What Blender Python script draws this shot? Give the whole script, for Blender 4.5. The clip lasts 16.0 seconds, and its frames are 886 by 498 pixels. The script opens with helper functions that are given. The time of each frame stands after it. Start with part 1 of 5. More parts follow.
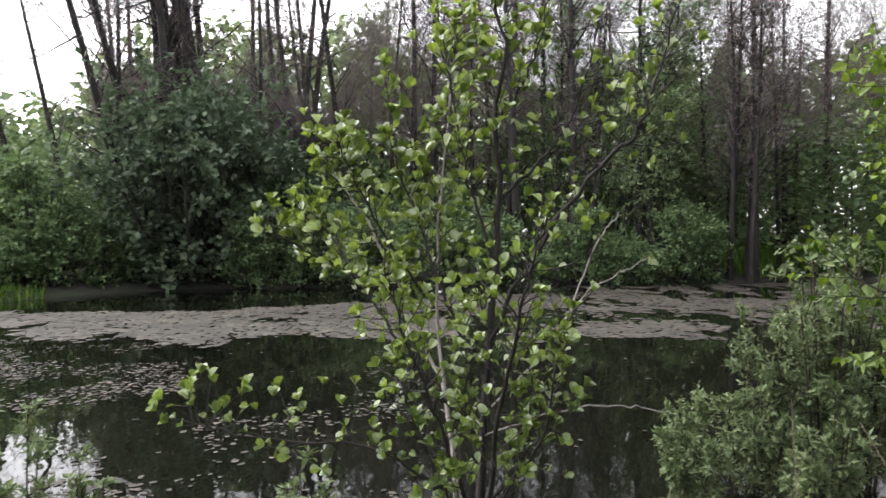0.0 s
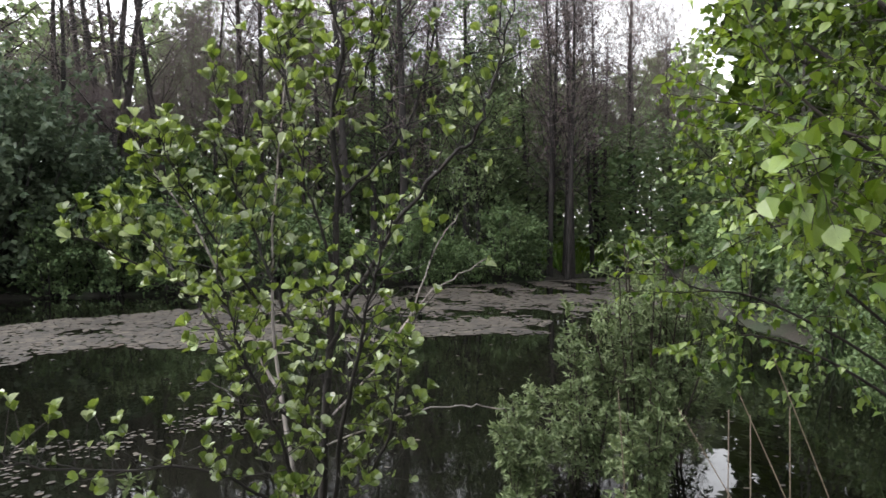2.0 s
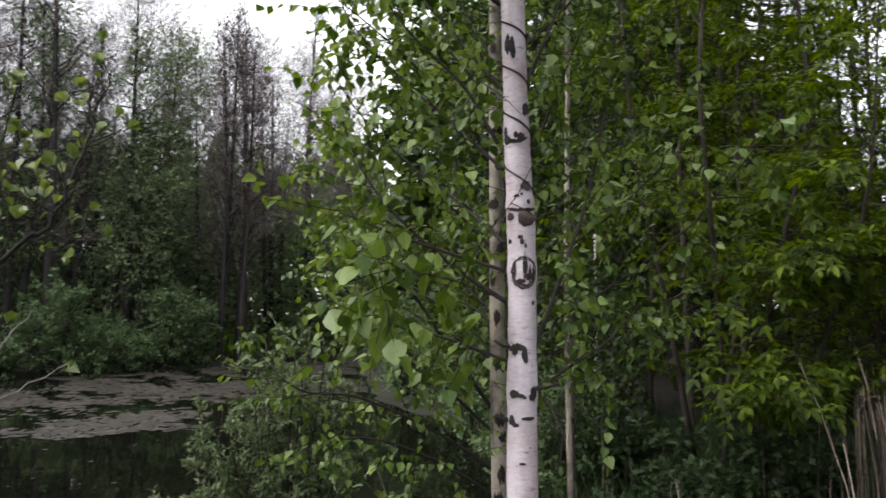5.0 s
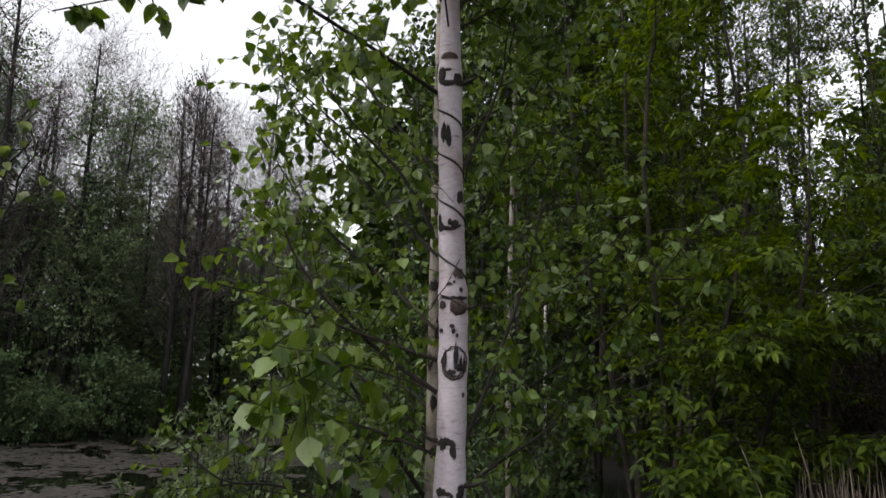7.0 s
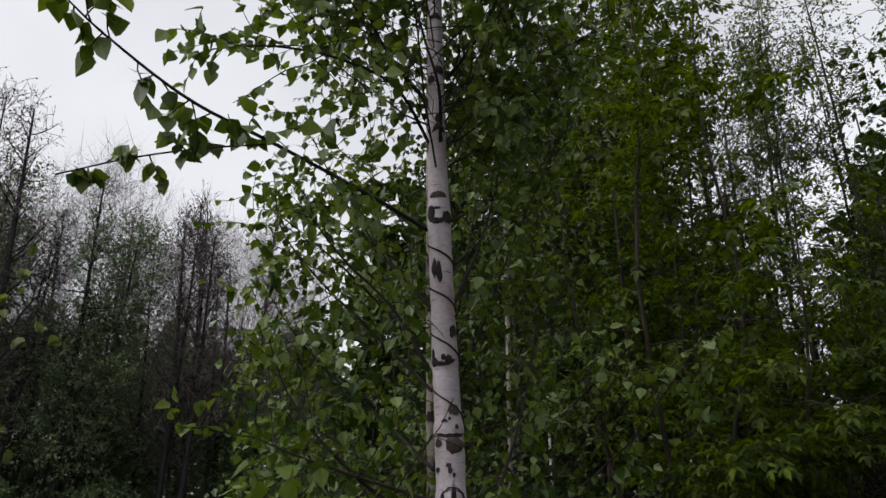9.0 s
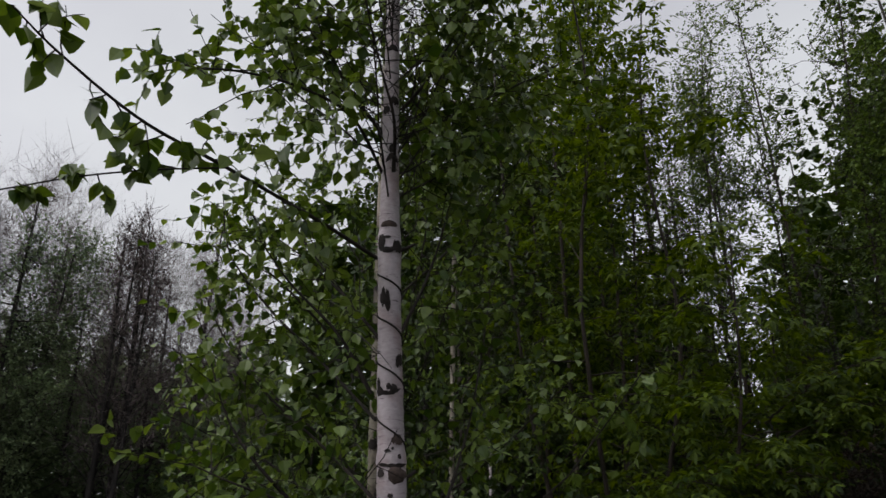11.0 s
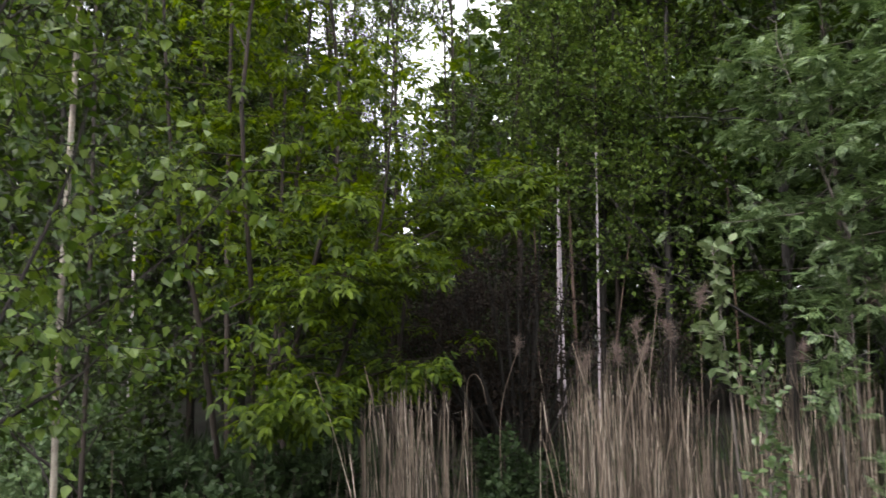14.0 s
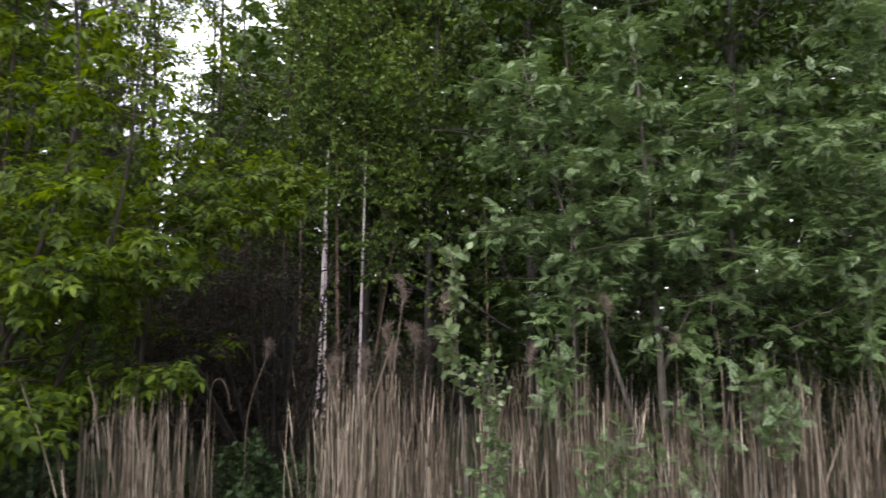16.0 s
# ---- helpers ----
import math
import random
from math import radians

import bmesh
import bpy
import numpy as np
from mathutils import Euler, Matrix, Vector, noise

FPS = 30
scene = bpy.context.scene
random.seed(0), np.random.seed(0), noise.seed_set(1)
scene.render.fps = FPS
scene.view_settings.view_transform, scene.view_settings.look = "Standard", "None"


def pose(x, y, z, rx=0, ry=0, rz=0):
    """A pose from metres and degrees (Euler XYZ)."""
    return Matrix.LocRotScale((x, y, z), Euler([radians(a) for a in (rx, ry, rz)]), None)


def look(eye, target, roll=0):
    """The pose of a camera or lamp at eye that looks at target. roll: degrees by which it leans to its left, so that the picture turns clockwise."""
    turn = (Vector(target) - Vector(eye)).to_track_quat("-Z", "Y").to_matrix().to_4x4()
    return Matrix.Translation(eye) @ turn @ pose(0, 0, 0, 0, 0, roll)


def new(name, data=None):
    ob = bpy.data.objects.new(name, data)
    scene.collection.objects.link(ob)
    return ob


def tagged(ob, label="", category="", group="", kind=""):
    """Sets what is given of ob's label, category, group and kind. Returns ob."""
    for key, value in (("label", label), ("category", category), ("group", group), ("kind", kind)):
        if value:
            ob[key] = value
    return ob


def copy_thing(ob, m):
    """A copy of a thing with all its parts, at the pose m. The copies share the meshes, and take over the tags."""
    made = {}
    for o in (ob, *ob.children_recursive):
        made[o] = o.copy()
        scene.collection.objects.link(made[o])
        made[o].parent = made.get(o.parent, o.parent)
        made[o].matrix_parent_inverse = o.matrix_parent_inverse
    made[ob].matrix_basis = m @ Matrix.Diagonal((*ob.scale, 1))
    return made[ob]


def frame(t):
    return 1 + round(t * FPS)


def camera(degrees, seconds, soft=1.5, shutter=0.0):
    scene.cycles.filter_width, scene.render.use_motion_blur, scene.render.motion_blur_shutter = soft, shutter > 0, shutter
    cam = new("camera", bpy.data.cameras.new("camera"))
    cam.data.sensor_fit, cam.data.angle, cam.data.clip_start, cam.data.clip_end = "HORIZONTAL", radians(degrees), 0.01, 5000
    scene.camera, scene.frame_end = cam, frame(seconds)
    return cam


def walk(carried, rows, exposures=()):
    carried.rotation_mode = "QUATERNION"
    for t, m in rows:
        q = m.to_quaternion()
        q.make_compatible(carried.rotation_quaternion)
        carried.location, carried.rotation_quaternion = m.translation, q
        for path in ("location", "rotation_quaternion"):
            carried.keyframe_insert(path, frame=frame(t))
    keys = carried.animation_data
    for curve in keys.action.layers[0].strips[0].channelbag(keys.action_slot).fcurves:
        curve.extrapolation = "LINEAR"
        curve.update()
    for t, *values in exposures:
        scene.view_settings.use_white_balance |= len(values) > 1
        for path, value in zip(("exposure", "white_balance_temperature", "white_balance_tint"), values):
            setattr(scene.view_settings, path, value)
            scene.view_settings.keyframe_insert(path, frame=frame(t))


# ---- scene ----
cam = camera(64.4, 16.0, soft=1.5, shutter=0.4)

PATH = [
    (0.0, (0.0, 0.0, 1.95), (-0.0, 1.9995, 1.9065), -0.05),
    (0.5, (-0.0027, 0.025, 1.9519), (0.1154, 2.0214, 1.9286), -0.1),
    (1.0, (-0.0088, 0.0353, 1.9496), (0.2567, 2.0175, 1.9237), 0.46),
    (1.5, (-0.0271, 0.0567, 1.9583), (0.3597, 2.0187, 1.9307), 0.33),
    (2.0, (-0.0344, 0.0745, 1.9583), (0.4394, 2.0171, 1.9153), -0.53),
    (2.5, (-0.0178, 0.0655, 1.9738), (0.5337, 1.988, 1.9614), 0.45),
    (3.0, (0.1378, 0.0981, 1.9743), (0.6754, 2.0244, 1.9668), 3.07),
    (3.5, (0.2437, 0.0888, 1.9916), (0.8728, 1.9866, 2.0419), 3.12),
    (4.0, (0.3173, 0.0513, 1.9943), (1.1255, 1.8794, 2.0631), 2.49),
    (4.5, (0.315, 0.0706, 2.0131), (1.3837, 1.7562, 2.143), 1.13),
    (5.0, (0.309, 0.0964, 2.0341), (1.5684, 1.6391, 2.2188), -0.06),
    (5.2, (0.3013, 0.1106, 2.0492), (1.5973, 1.6221, 2.2386), -0.68),
    (7.3, (0.4029, 0.0566, 2.1191), (1.729, 1.4903, 2.5503), 0.66),
    (7.5, (0.3927, 0.0454, 2.1335), (1.71, 1.4752, 2.6031), 0.11),
    (8.0, (0.3914, 0.0428, 2.1455), (1.7058, 1.4426, 2.7048), -0.52),
    (8.5, (0.3877, 0.0301, 2.1568), (1.6825, 1.4211, 2.7801), -0.95),
    (9.0, (0.3869, 0.0314, 2.1675), (1.664, 1.4102, 2.8518), -0.85),
    (11.3, (0.3602, 0.0083, 2.1792), (1.7634, 1.2246, 2.922), -0.05),
    (11.5, (0.3724, 0.0045, 2.163), (1.8466, 1.1632, 2.8587), -0.5),
    (12.0, (0.4301, 0.0072, 2.1486), (2.0625, 1.0165, 2.7113), -0.17),
    (12.5, (0.4683, 0.0056, 2.1254), (2.2056, 0.8883, 2.5754), -0.54),
    (13.0, (0.5363, 0.0399, 2.1128), (2.3563, 0.7939, 2.4579), -0.14),
    (13.5, (0.5782, 0.0157, 2.0952), (2.4459, 0.6803, 2.3595), -0.4),
    (14.0, (0.5853, -0.0334, 2.0719), (2.4945, 0.521, 2.2903), -1.25),
    (14.5, (0.5926, -0.0693, 2.0683), (2.536, 0.3578, 2.27), -0.08),
    (15.0, (0.545, -0.1195, 2.055), (2.5027, 0.2211, 2.2817), -0.9),
    (15.5, (0.6506, -0.1515, 2.0665), (2.6343, -0.0198, 2.2842), -0.2),
    (16.0, (0.6854, -0.2101, 2.0662), (2.6725, -0.2781, 2.2827), -0.71),
]
walk(cam, [(t, look(eye, target, roll)) for t, eye, target, roll in PATH], [
    (0.0, 2.85),
    (0.5, 2.55),
    (1.0, 2.6),
    (2.0, 2.7),
    (3.0, 2.6),
    (4.0, 2.2),
    (4.5, 2.08),
    (5.0, 2.1),
    (5.2, 2.05),
    (7.3, 1.33),
    (8.0, 1.2),
    (9.0, 0.9),
    (11.3, 0.66),
    (11.5, 0.7),
    (12.0, 1.5),
    (12.5, 2.3),
    (13.0, 2.55),
    (16.0, 2.65),
])


# ---------------------------------------------------------------- world, sun
world = bpy.data.worlds.new("sky")
scene.world = world
world.use_nodes = True
wn = world.node_tree
wbg = wn.nodes["Background"]
sky = wn.nodes.new("ShaderNodeTexSky")
sky.sky_type = "NISHITA"
sky.sun_disc = False
sky.sun_elevation = radians(42)
sky.sun_rotation = radians(-75)
sky.air_density, sky.dust_density, sky.ozone_density = 1.6, 4.0, 1.0
whiten = wn.nodes.new("ShaderNodeHueSaturation")
whiten.inputs["Saturation"].default_value = 0.22
wn.links.new(sky.outputs[0], whiten.inputs["Color"])
flat = wn.nodes.new("ShaderNodeGamma")
flat.inputs["Gamma"].default_value = 0.5
wn.links.new(whiten.outputs[0], flat.inputs["Color"])
cco = wn.nodes.new("ShaderNodeTexCoord")
cno = wn.nodes.new("ShaderNodeTexNoise")
cno.inputs["Scale"].default_value, cno.inputs["Detail"].default_value = 2.2, 5.0
wn.links.new(cco.outputs["Generated"], cno.inputs["Vector"])
cra = wn.nodes.new("ShaderNodeValToRGB")
cra.color_ramp.elements[0].position, cra.color_ramp.elements[0].color = 0.38, (1.56, 1.54, 1.62, 1)
cra.color_ramp.elements[1].position, cra.color_ramp.elements[1].color = 0.62, (1.85, 1.85, 1.88, 1)
wn.links.new(cno.outputs["Fac"], cra.inputs[0])
cmx = wn.nodes.new("ShaderNodeMix")
cmx.data_type, cmx.blend_type = "RGBA", "MULTIPLY"
cmx.inputs[0].default_value = 1.0
wn.links.new(flat.outputs[0], cmx.inputs[6])
wn.links.new(cra.outputs[0], cmx.inputs[7])
wn.links.new(cmx.outputs[2], wbg.inputs["Color"])
wbg.inputs["Strength"].default_value = 0.14

sun = new("sun", bpy.data.lights.new("sun", "SUN"))
sun.data.energy, sun.data.angle, sun.data.color = 0.38, radians(50), (1.0, 0.98, 0.95)
sun.matrix_world = look((-19.3, 5.2, 18), (0, 0, 0))


# ---------------------------------------------------------------- materials
def nodes_of(name):
    m = bpy.data.materials.new(name)
    m.use_nodes = True
    return m, m.node_tree, m.node_tree.nodes["Principled BSDF"]


def ramp(nt, fac, stops):
    r = nt.nodes.new("ShaderNodeValToRGB")
    while len(r.color_ramp.elements) < len(stops):
        r.color_ramp.elements.new(0.5)
    for e, (p, c) in zip(r.color_ramp.elements, stops):
        e.position, e.color = p, (*c, 1)
    nt.links.new(fac, r.inputs[0])
    return r.outputs[0]


def noise_tex(nt, scale, detail=4.0, stretch=(1, 1, 1), rough=0.6):
    co = nt.nodes.new("ShaderNodeTexCoord")
    mp = nt.nodes.new("ShaderNodeMapping")
    mp.inputs["Scale"].default_value = stretch
    n = nt.nodes.new("ShaderNodeTexNoise")
    n.inputs["Scale"].default_value, n.inputs["Detail"].default_value = scale, detail
    n.inputs["Roughness"].default_value = rough
    nt.links.new(co.outputs["Object"], mp.inputs[0])
    nt.links.new(mp.outputs[0], n.inputs["Vector"])
    return n.outputs["Fac"]


def bump(nt, bsdf, height, strength=0.4, distance=0.01):
    b = nt.nodes.new("ShaderNodeBump")
    b.inputs["Strength"].default_value, b.inputs["Distance"].default_value = strength, distance
    nt.links.new(height, b.inputs["Height"])
    nt.links.new(b.outputs[0], bsdf.inputs["Normal"])


def mixed(nt, a, b, fac, blend="MIX"):
    mx = nt.nodes.new("ShaderNodeMix")
    mx.data_type, mx.blend_type = "RGBA", blend
    nt.links.new(a, mx.inputs[6])
    nt.links.new(b, mx.inputs[7])
    if isinstance(fac, float):
        mx.inputs[0].default_value = fac
    else:
        nt.links.new(fac, mx.inputs[0])
    return mx.outputs[2]


def leaf_material(name, dark, light, through_light=0.4, rough=0.42, single=False, scale=1.2, gloss=0.25, pale=None):
    """Leaves: every leaf has its own green; a second, wider drift goes over the whole crown. pale tints some leaves as
    if the sky shone on them.
    """
    m, nt, p = nodes_of(name)
    if single:
        rnd = nt.nodes.new("ShaderNodeObjectInfo").outputs["Random"]
    else:
        rnd = nt.nodes.new("ShaderNodeNewGeometry").outputs["Random Per Island"]
    mid = tuple((a + b) / 2 * 0.95 for a, b in zip(dark, light))
    stops = [(0.0, dark), (0.55, mid), (1.0, light)] if pale is None else [(0.0, dark), (0.4, mid), (0.72, light), (1.0, pale)]
    own = ramp(nt, rnd, stops)
    drift = ramp(nt, noise_tex(nt, scale, 3), [(0.3, (0.72, 0.74, 0.7)), (0.7, (1.15, 1.12, 1.05))])
    colour = mixed(nt, own, drift, 1.0, "MULTIPLY")
    vein = ramp(nt, noise_tex(nt, 60, 2), [(0.3, (0.86, 0.88, 0.84)), (0.7, (1.08, 1.08, 1.1))])
    colour = mixed(nt, colour, vein, 1.0, "MULTIPLY")
    nt.links.new(colour, p.inputs["Base Color"])
    p.inputs["Roughness"].default_value = rough
    p.inputs["Specular IOR Level"].default_value = gloss
    tr = nt.nodes.new("ShaderNodeBsdfTranslucent")
    warm = nt.nodes.new("ShaderNodeHueSaturation")
    warm.inputs["Hue"].default_value, warm.inputs["Saturation"].default_value, warm.inputs["Value"].default_value = 0.485, 1.15, 1.1
    nt.links.new(colour, warm.inputs["Color"])
    nt.links.new(warm.outputs[0], tr.inputs["Color"])
    ms = nt.nodes.new("ShaderNodeMixShader")
    ms.inputs[0].default_value = through_light
    nt.links.new(p.outputs[0], ms.inputs[1])
    nt.links.new(tr.outputs[0], ms.inputs[2])
    nt.links.new(ms.outputs[0], nt.nodes["Material Output"].inputs["Surface"])
    return m


def bark_material(name, dark, light, scale=14, stretch=(1, 1, 0.25), rough=0.9, depth=0.006, moss=None):
    m, nt, p = nodes_of(name)
    fine = noise_tex(nt, scale, 6, stretch)
    wide = noise_tex(nt, 1.7, 3)
    c = ramp(nt, fine, [(0.32, dark), (0.68, light)])
    w = ramp(nt, wide, [(0.3, (0.75, 0.75, 0.75)), (0.7, (1.15, 1.12, 1.1))])
    c = mixed(nt, c, w, 1.0, "MULTIPLY")
    if moss:
        mo = nt.nodes.new("ShaderNodeRGB")
        mo.outputs[0].default_value = (*moss, 1)
        c = mixed(nt, c, mo.outputs[0], ramp(nt, noise_tex(nt, 4, 4), [(0.5, (0, 0, 0)), (0.75, (0.6, 0.6, 0.6))]))
    nt.links.new(c, p.inputs["Base Color"])
    p.inputs["Roughness"].default_value = rough
    bump(nt, p, fine, 0.6, depth)
    return m


def birch_bark(name, white, shade, low=0.3, high=0.6):
    """White peeling bark with short level lenticels and grey stains."""
    m, nt, p = nodes_of(name)
    lent = noise_tex(nt, 9, 5, (1.2, 1.2, 9), 0.65)
    stain = noise_tex(nt, 5, 5, (1, 1, 0.6))
    fine = noise_tex(nt, 45, 4, (1, 1, 2.5))
    c = ramp(nt, stain, [(low, shade), (high, white)])
    marks = ramp(nt, lent, [(0.29, (0.10, 0.08, 0.08)), (0.36, (0.75, 0.72, 0.74)), (0.42, (1, 1, 1))])
    c = mixed(nt, c, marks, 1.0, "MULTIPLY")
    c = mixed(nt, c, ramp(nt, fine, [(0.3, (0.82, 0.79, 0.81)), (0.7, (1.05, 1.05, 1.05))]), 1.0, "MULTIPLY")
    fleck = noise_tex(nt, 26, 4, (1, 1, 1.6), 0.7)
    c = mixed(nt, c, ramp(nt, fleck, [(0.27, (0.16, 0.12, 0.11)), (0.33, (0.8, 0.76, 0.76)), (0.40, (1, 1, 1))]), 1.0, "MULTIPLY")
    rusty = noise_tex(nt, 7, 4, (1, 1, 0.8))
    c = mixed(nt, c, ramp(nt, rusty, [(0.35, (0.84, 0.74, 0.72)), (0.5, (1, 1, 1))]), 1.0, "MULTIPLY")
    nt.links.new(c, p.inputs["Base Color"])
    p.inputs["Roughness"].default_value = 0.62
    bump(nt, p, lent, 0.35, 0.004)
    return m


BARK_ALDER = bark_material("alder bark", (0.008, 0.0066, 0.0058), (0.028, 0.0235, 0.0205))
BARK_GREY = bark_material("grey twig bark", (0.14, 0.122, 0.115), (0.34, 0.31, 0.295), 30)
BARK_SAPLING = bark_material("grey-brown sapling bark", (0.06, 0.051, 0.046), (0.15, 0.13, 0.118), 24)
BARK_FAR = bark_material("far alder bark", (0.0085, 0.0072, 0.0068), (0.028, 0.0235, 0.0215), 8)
# lighter than the bark: distance haze is mixed into the twig colour
TWIG_FAR = bark_material("hazy purple twigs", (0.075, 0.061, 0.061), (0.17, 0.138, 0.136), 6)
BARK_BIRCH = birch_bark("birch bark", (0.62, 0.555, 0.6), (0.44, 0.39, 0.415))
BARK_BIRCH_OLD = birch_bark("stained birch bark", (0.38, 0.34, 0.28), (0.06, 0.046, 0.037), 0.4, 0.55)
BARK_SCAR = bark_material("birch scar", (0.009, 0.007, 0.007), (0.036, 0.027, 0.026), 40, (1, 1, 1))
BARK_RUST = bark_material("rusty scar rim", (0.035, 0.024, 0.022), (0.105, 0.074, 0.066), 40, (1, 1, 1))
BARK_BIRCH_TWIG = bark_material("birch twig bark", (0.0105, 0.00825, 0.0075), (0.0338, 0.0255, 0.0225), 20)
BARK_MAPLE = bark_material("maple bark", (0.015, 0.0105, 0.008), (0.04, 0.029, 0.0225), 12)
BARK_RED = bark_material("red-brown bark", (0.055, 0.036, 0.028), (0.15, 0.1, 0.08), 10)
# the pale stop paints sky sheen and light undersides onto some alder leaves
LEAF_ALDER = leaf_material("alder leaf", (0.062, 0.1, 0.02), (0.225, 0.305, 0.085), 0.42, 0.28, gloss=0.9, pale=(0.37, 0.42, 0.3))
LEAF_ALDER_ONE = leaf_material("alder leaf single", (0.062, 0.1, 0.02), (0.225, 0.305, 0.085), 0.42, 0.28, True, gloss=0.9, pale=(0.37, 0.42, 0.3))
# on the birch the pale stop stands for whitish highlights
LEAF_BIRCH = leaf_material("birch leaf", (0.046, 0.096, 0.014), (0.18, 0.266, 0.05), 0.38, 0.33, gloss=0.5, pale=(0.25, 0.33, 0.125))
LEAF_BIRCH_ONE = leaf_material("birch leaf single", (0.048, 0.1, 0.015), (0.185, 0.27, 0.051), 0.38, 0.33, True, gloss=0.5, pale=(0.25, 0.33, 0.125))
LEAF_MAPLE = leaf_material("maple leaf", (0.019, 0.042, 0.005), (0.15, 0.218, 0.022), 0.52, 0.45)
LEAF_ROWAN = leaf_material("rowan leaf", (0.05, 0.095, 0.032), (0.18, 0.25, 0.11), 0.33, 0.38, gloss=0.6)
LEAF_WILLOW = leaf_material("willow leaf", (0.0802, 0.117, 0.0511), (0.22, 0.273, 0.15), 0.3, 0.45)
LEAF_SALLOW = leaf_material("sallow leaf", (0.043, 0.068, 0.041), (0.125, 0.16, 0.105), 0.3, 0.5, scale=0.4)
# darker than a real leaf: the depth of the wood is shaded by colour
LEAF_WOOD = leaf_material("shade-darkened woodland leaf", (0.014, 0.031, 0.0055), (0.05, 0.082, 0.014), 0.3, 0.45, scale=0.5)
# the far and bank greens are raised to carry the haze beyond the pond
LEAF_FAR = leaf_material("hazy far leaf", (0.115, 0.16, 0.085), (0.215, 0.27, 0.142), 0.35, 0.5, scale=0.3)
LEAF_BANK = leaf_material("hazy bank leaf", (0.085, 0.138, 0.066), (0.19, 0.262, 0.125), 0.33, 0.5, scale=0.5)
LEAF_PALE = leaf_material("aspen and light birch leaf", (0.045, 0.085, 0.018), (0.155, 0.222, 0.052), 0.45, 0.45, scale=0.5)
LEAF_DARK = leaf_material("undergrowth leaf", (0.0208, 0.0416, 0.0158), (0.0555, 0.087, 0.0354), 0.35, 0.5, scale=0.6)
GRASS = leaf_material("grass blade", (0.0516, 0.112, 0.0171), (0.146, 0.232, 0.0431), 0.35, 0.5, scale=0.5)
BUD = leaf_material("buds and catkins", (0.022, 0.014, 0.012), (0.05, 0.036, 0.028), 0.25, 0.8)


def reed_material():
    m, nt, p = nodes_of("dry reed")
    rnd = nt.nodes.new("ShaderNodeNewGeometry").outputs["Random Per Island"]
    own = ramp(nt, rnd, [(0.0, (0.022, 0.016, 0.011)), (0.5, (0.11, 0.083, 0.062)), (0.85, (0.28, 0.222, 0.172)), (1.0, (0.66, 0.58, 0.48))])
    c = mixed(nt, own, ramp(nt, noise_tex(nt, 25, 4, (1, 1, 0.15)), [(0.3, (0.7, 0.68, 0.66)), (0.7, (1.12, 1.1, 1.1))]), 1.0, "MULTIPLY")
    nt.links.new(c, p.inputs["Base Color"])
    p.inputs["Roughness"].default_value = 0.7
    return m


def ground_material():
    m, nt, p = nodes_of("leaf litter and soil")
    a, b = noise_tex(nt, 22, 6), noise_tex(nt, 0.8, 4)
    c = ramp(nt, a, [(0.3, (0.007, 0.006, 0.004)), (0.55, (0.019, 0.015, 0.010)), (0.75, (0.045, 0.034, 0.023))])
    g = ramp(nt, b, [(0.45, (0, 0, 0)), (0.62, (0.75, 0.75, 0.75))])
    green = ramp(nt, noise_tex(nt, 35, 4), [(0.3, (0.007, 0.014, 0.004)), (0.7, (0.018, 0.035, 0.009))])
    nt.links.new(mixed(nt, c, green, g), p.inputs["Base Color"])
    p.inputs["Roughness"].default_value = 0.95
    bump(nt, p, a, 0.8, 0.03)
    return m


def water_material():
    m, nt, p = nodes_of("dark pond water")
    c = ramp(nt, noise_tex(nt, 0.4, 3), [(0.3, (0.0025, 0.003, 0.002)), (0.7, (0.006, 0.006, 0.004))])
    nt.links.new(c, p.inputs["Base Color"])
    p.inputs["Roughness"].default_value, p.inputs["IOR"].default_value = 0.02, 1.33
    bump(nt, p, noise_tex(nt, 3.2, 2, (1, 0.6, 1)), 0.12, 0.02)
    return m


def scum_material():
    m, nt, p = nodes_of("floating scum")
    rnd = nt.nodes.new("ShaderNodeNewGeometry").outputs["Random Per Island"]
    c = ramp(nt, rnd, [(0.0, (0.012, 0.01, 0.007)), (0.6, (0.039, 0.033, 0.0245)), (1.0, (0.088, 0.075, 0.059))])
    c = mixed(nt, c, ramp(nt, noise_tex(nt, 0.7, 5, (1, 1.6, 1)), [(0.35, (0.45, 0.42, 0.36)), (0.65, (1.15, 1.12, 1.08))]), 1.0, "MULTIPLY")
    nt.links.new(c, p.inputs["Base Color"])
    p.inputs["Roughness"].default_value = 0.75
    return m


PLUME = bark_material("reed plume", (0.06, 0.043, 0.037), (0.19, 0.142, 0.122), 30, (1, 1, 1))
REED, GROUND, WATER, SCUM = reed_material(), ground_material(), water_material(), scum_material()


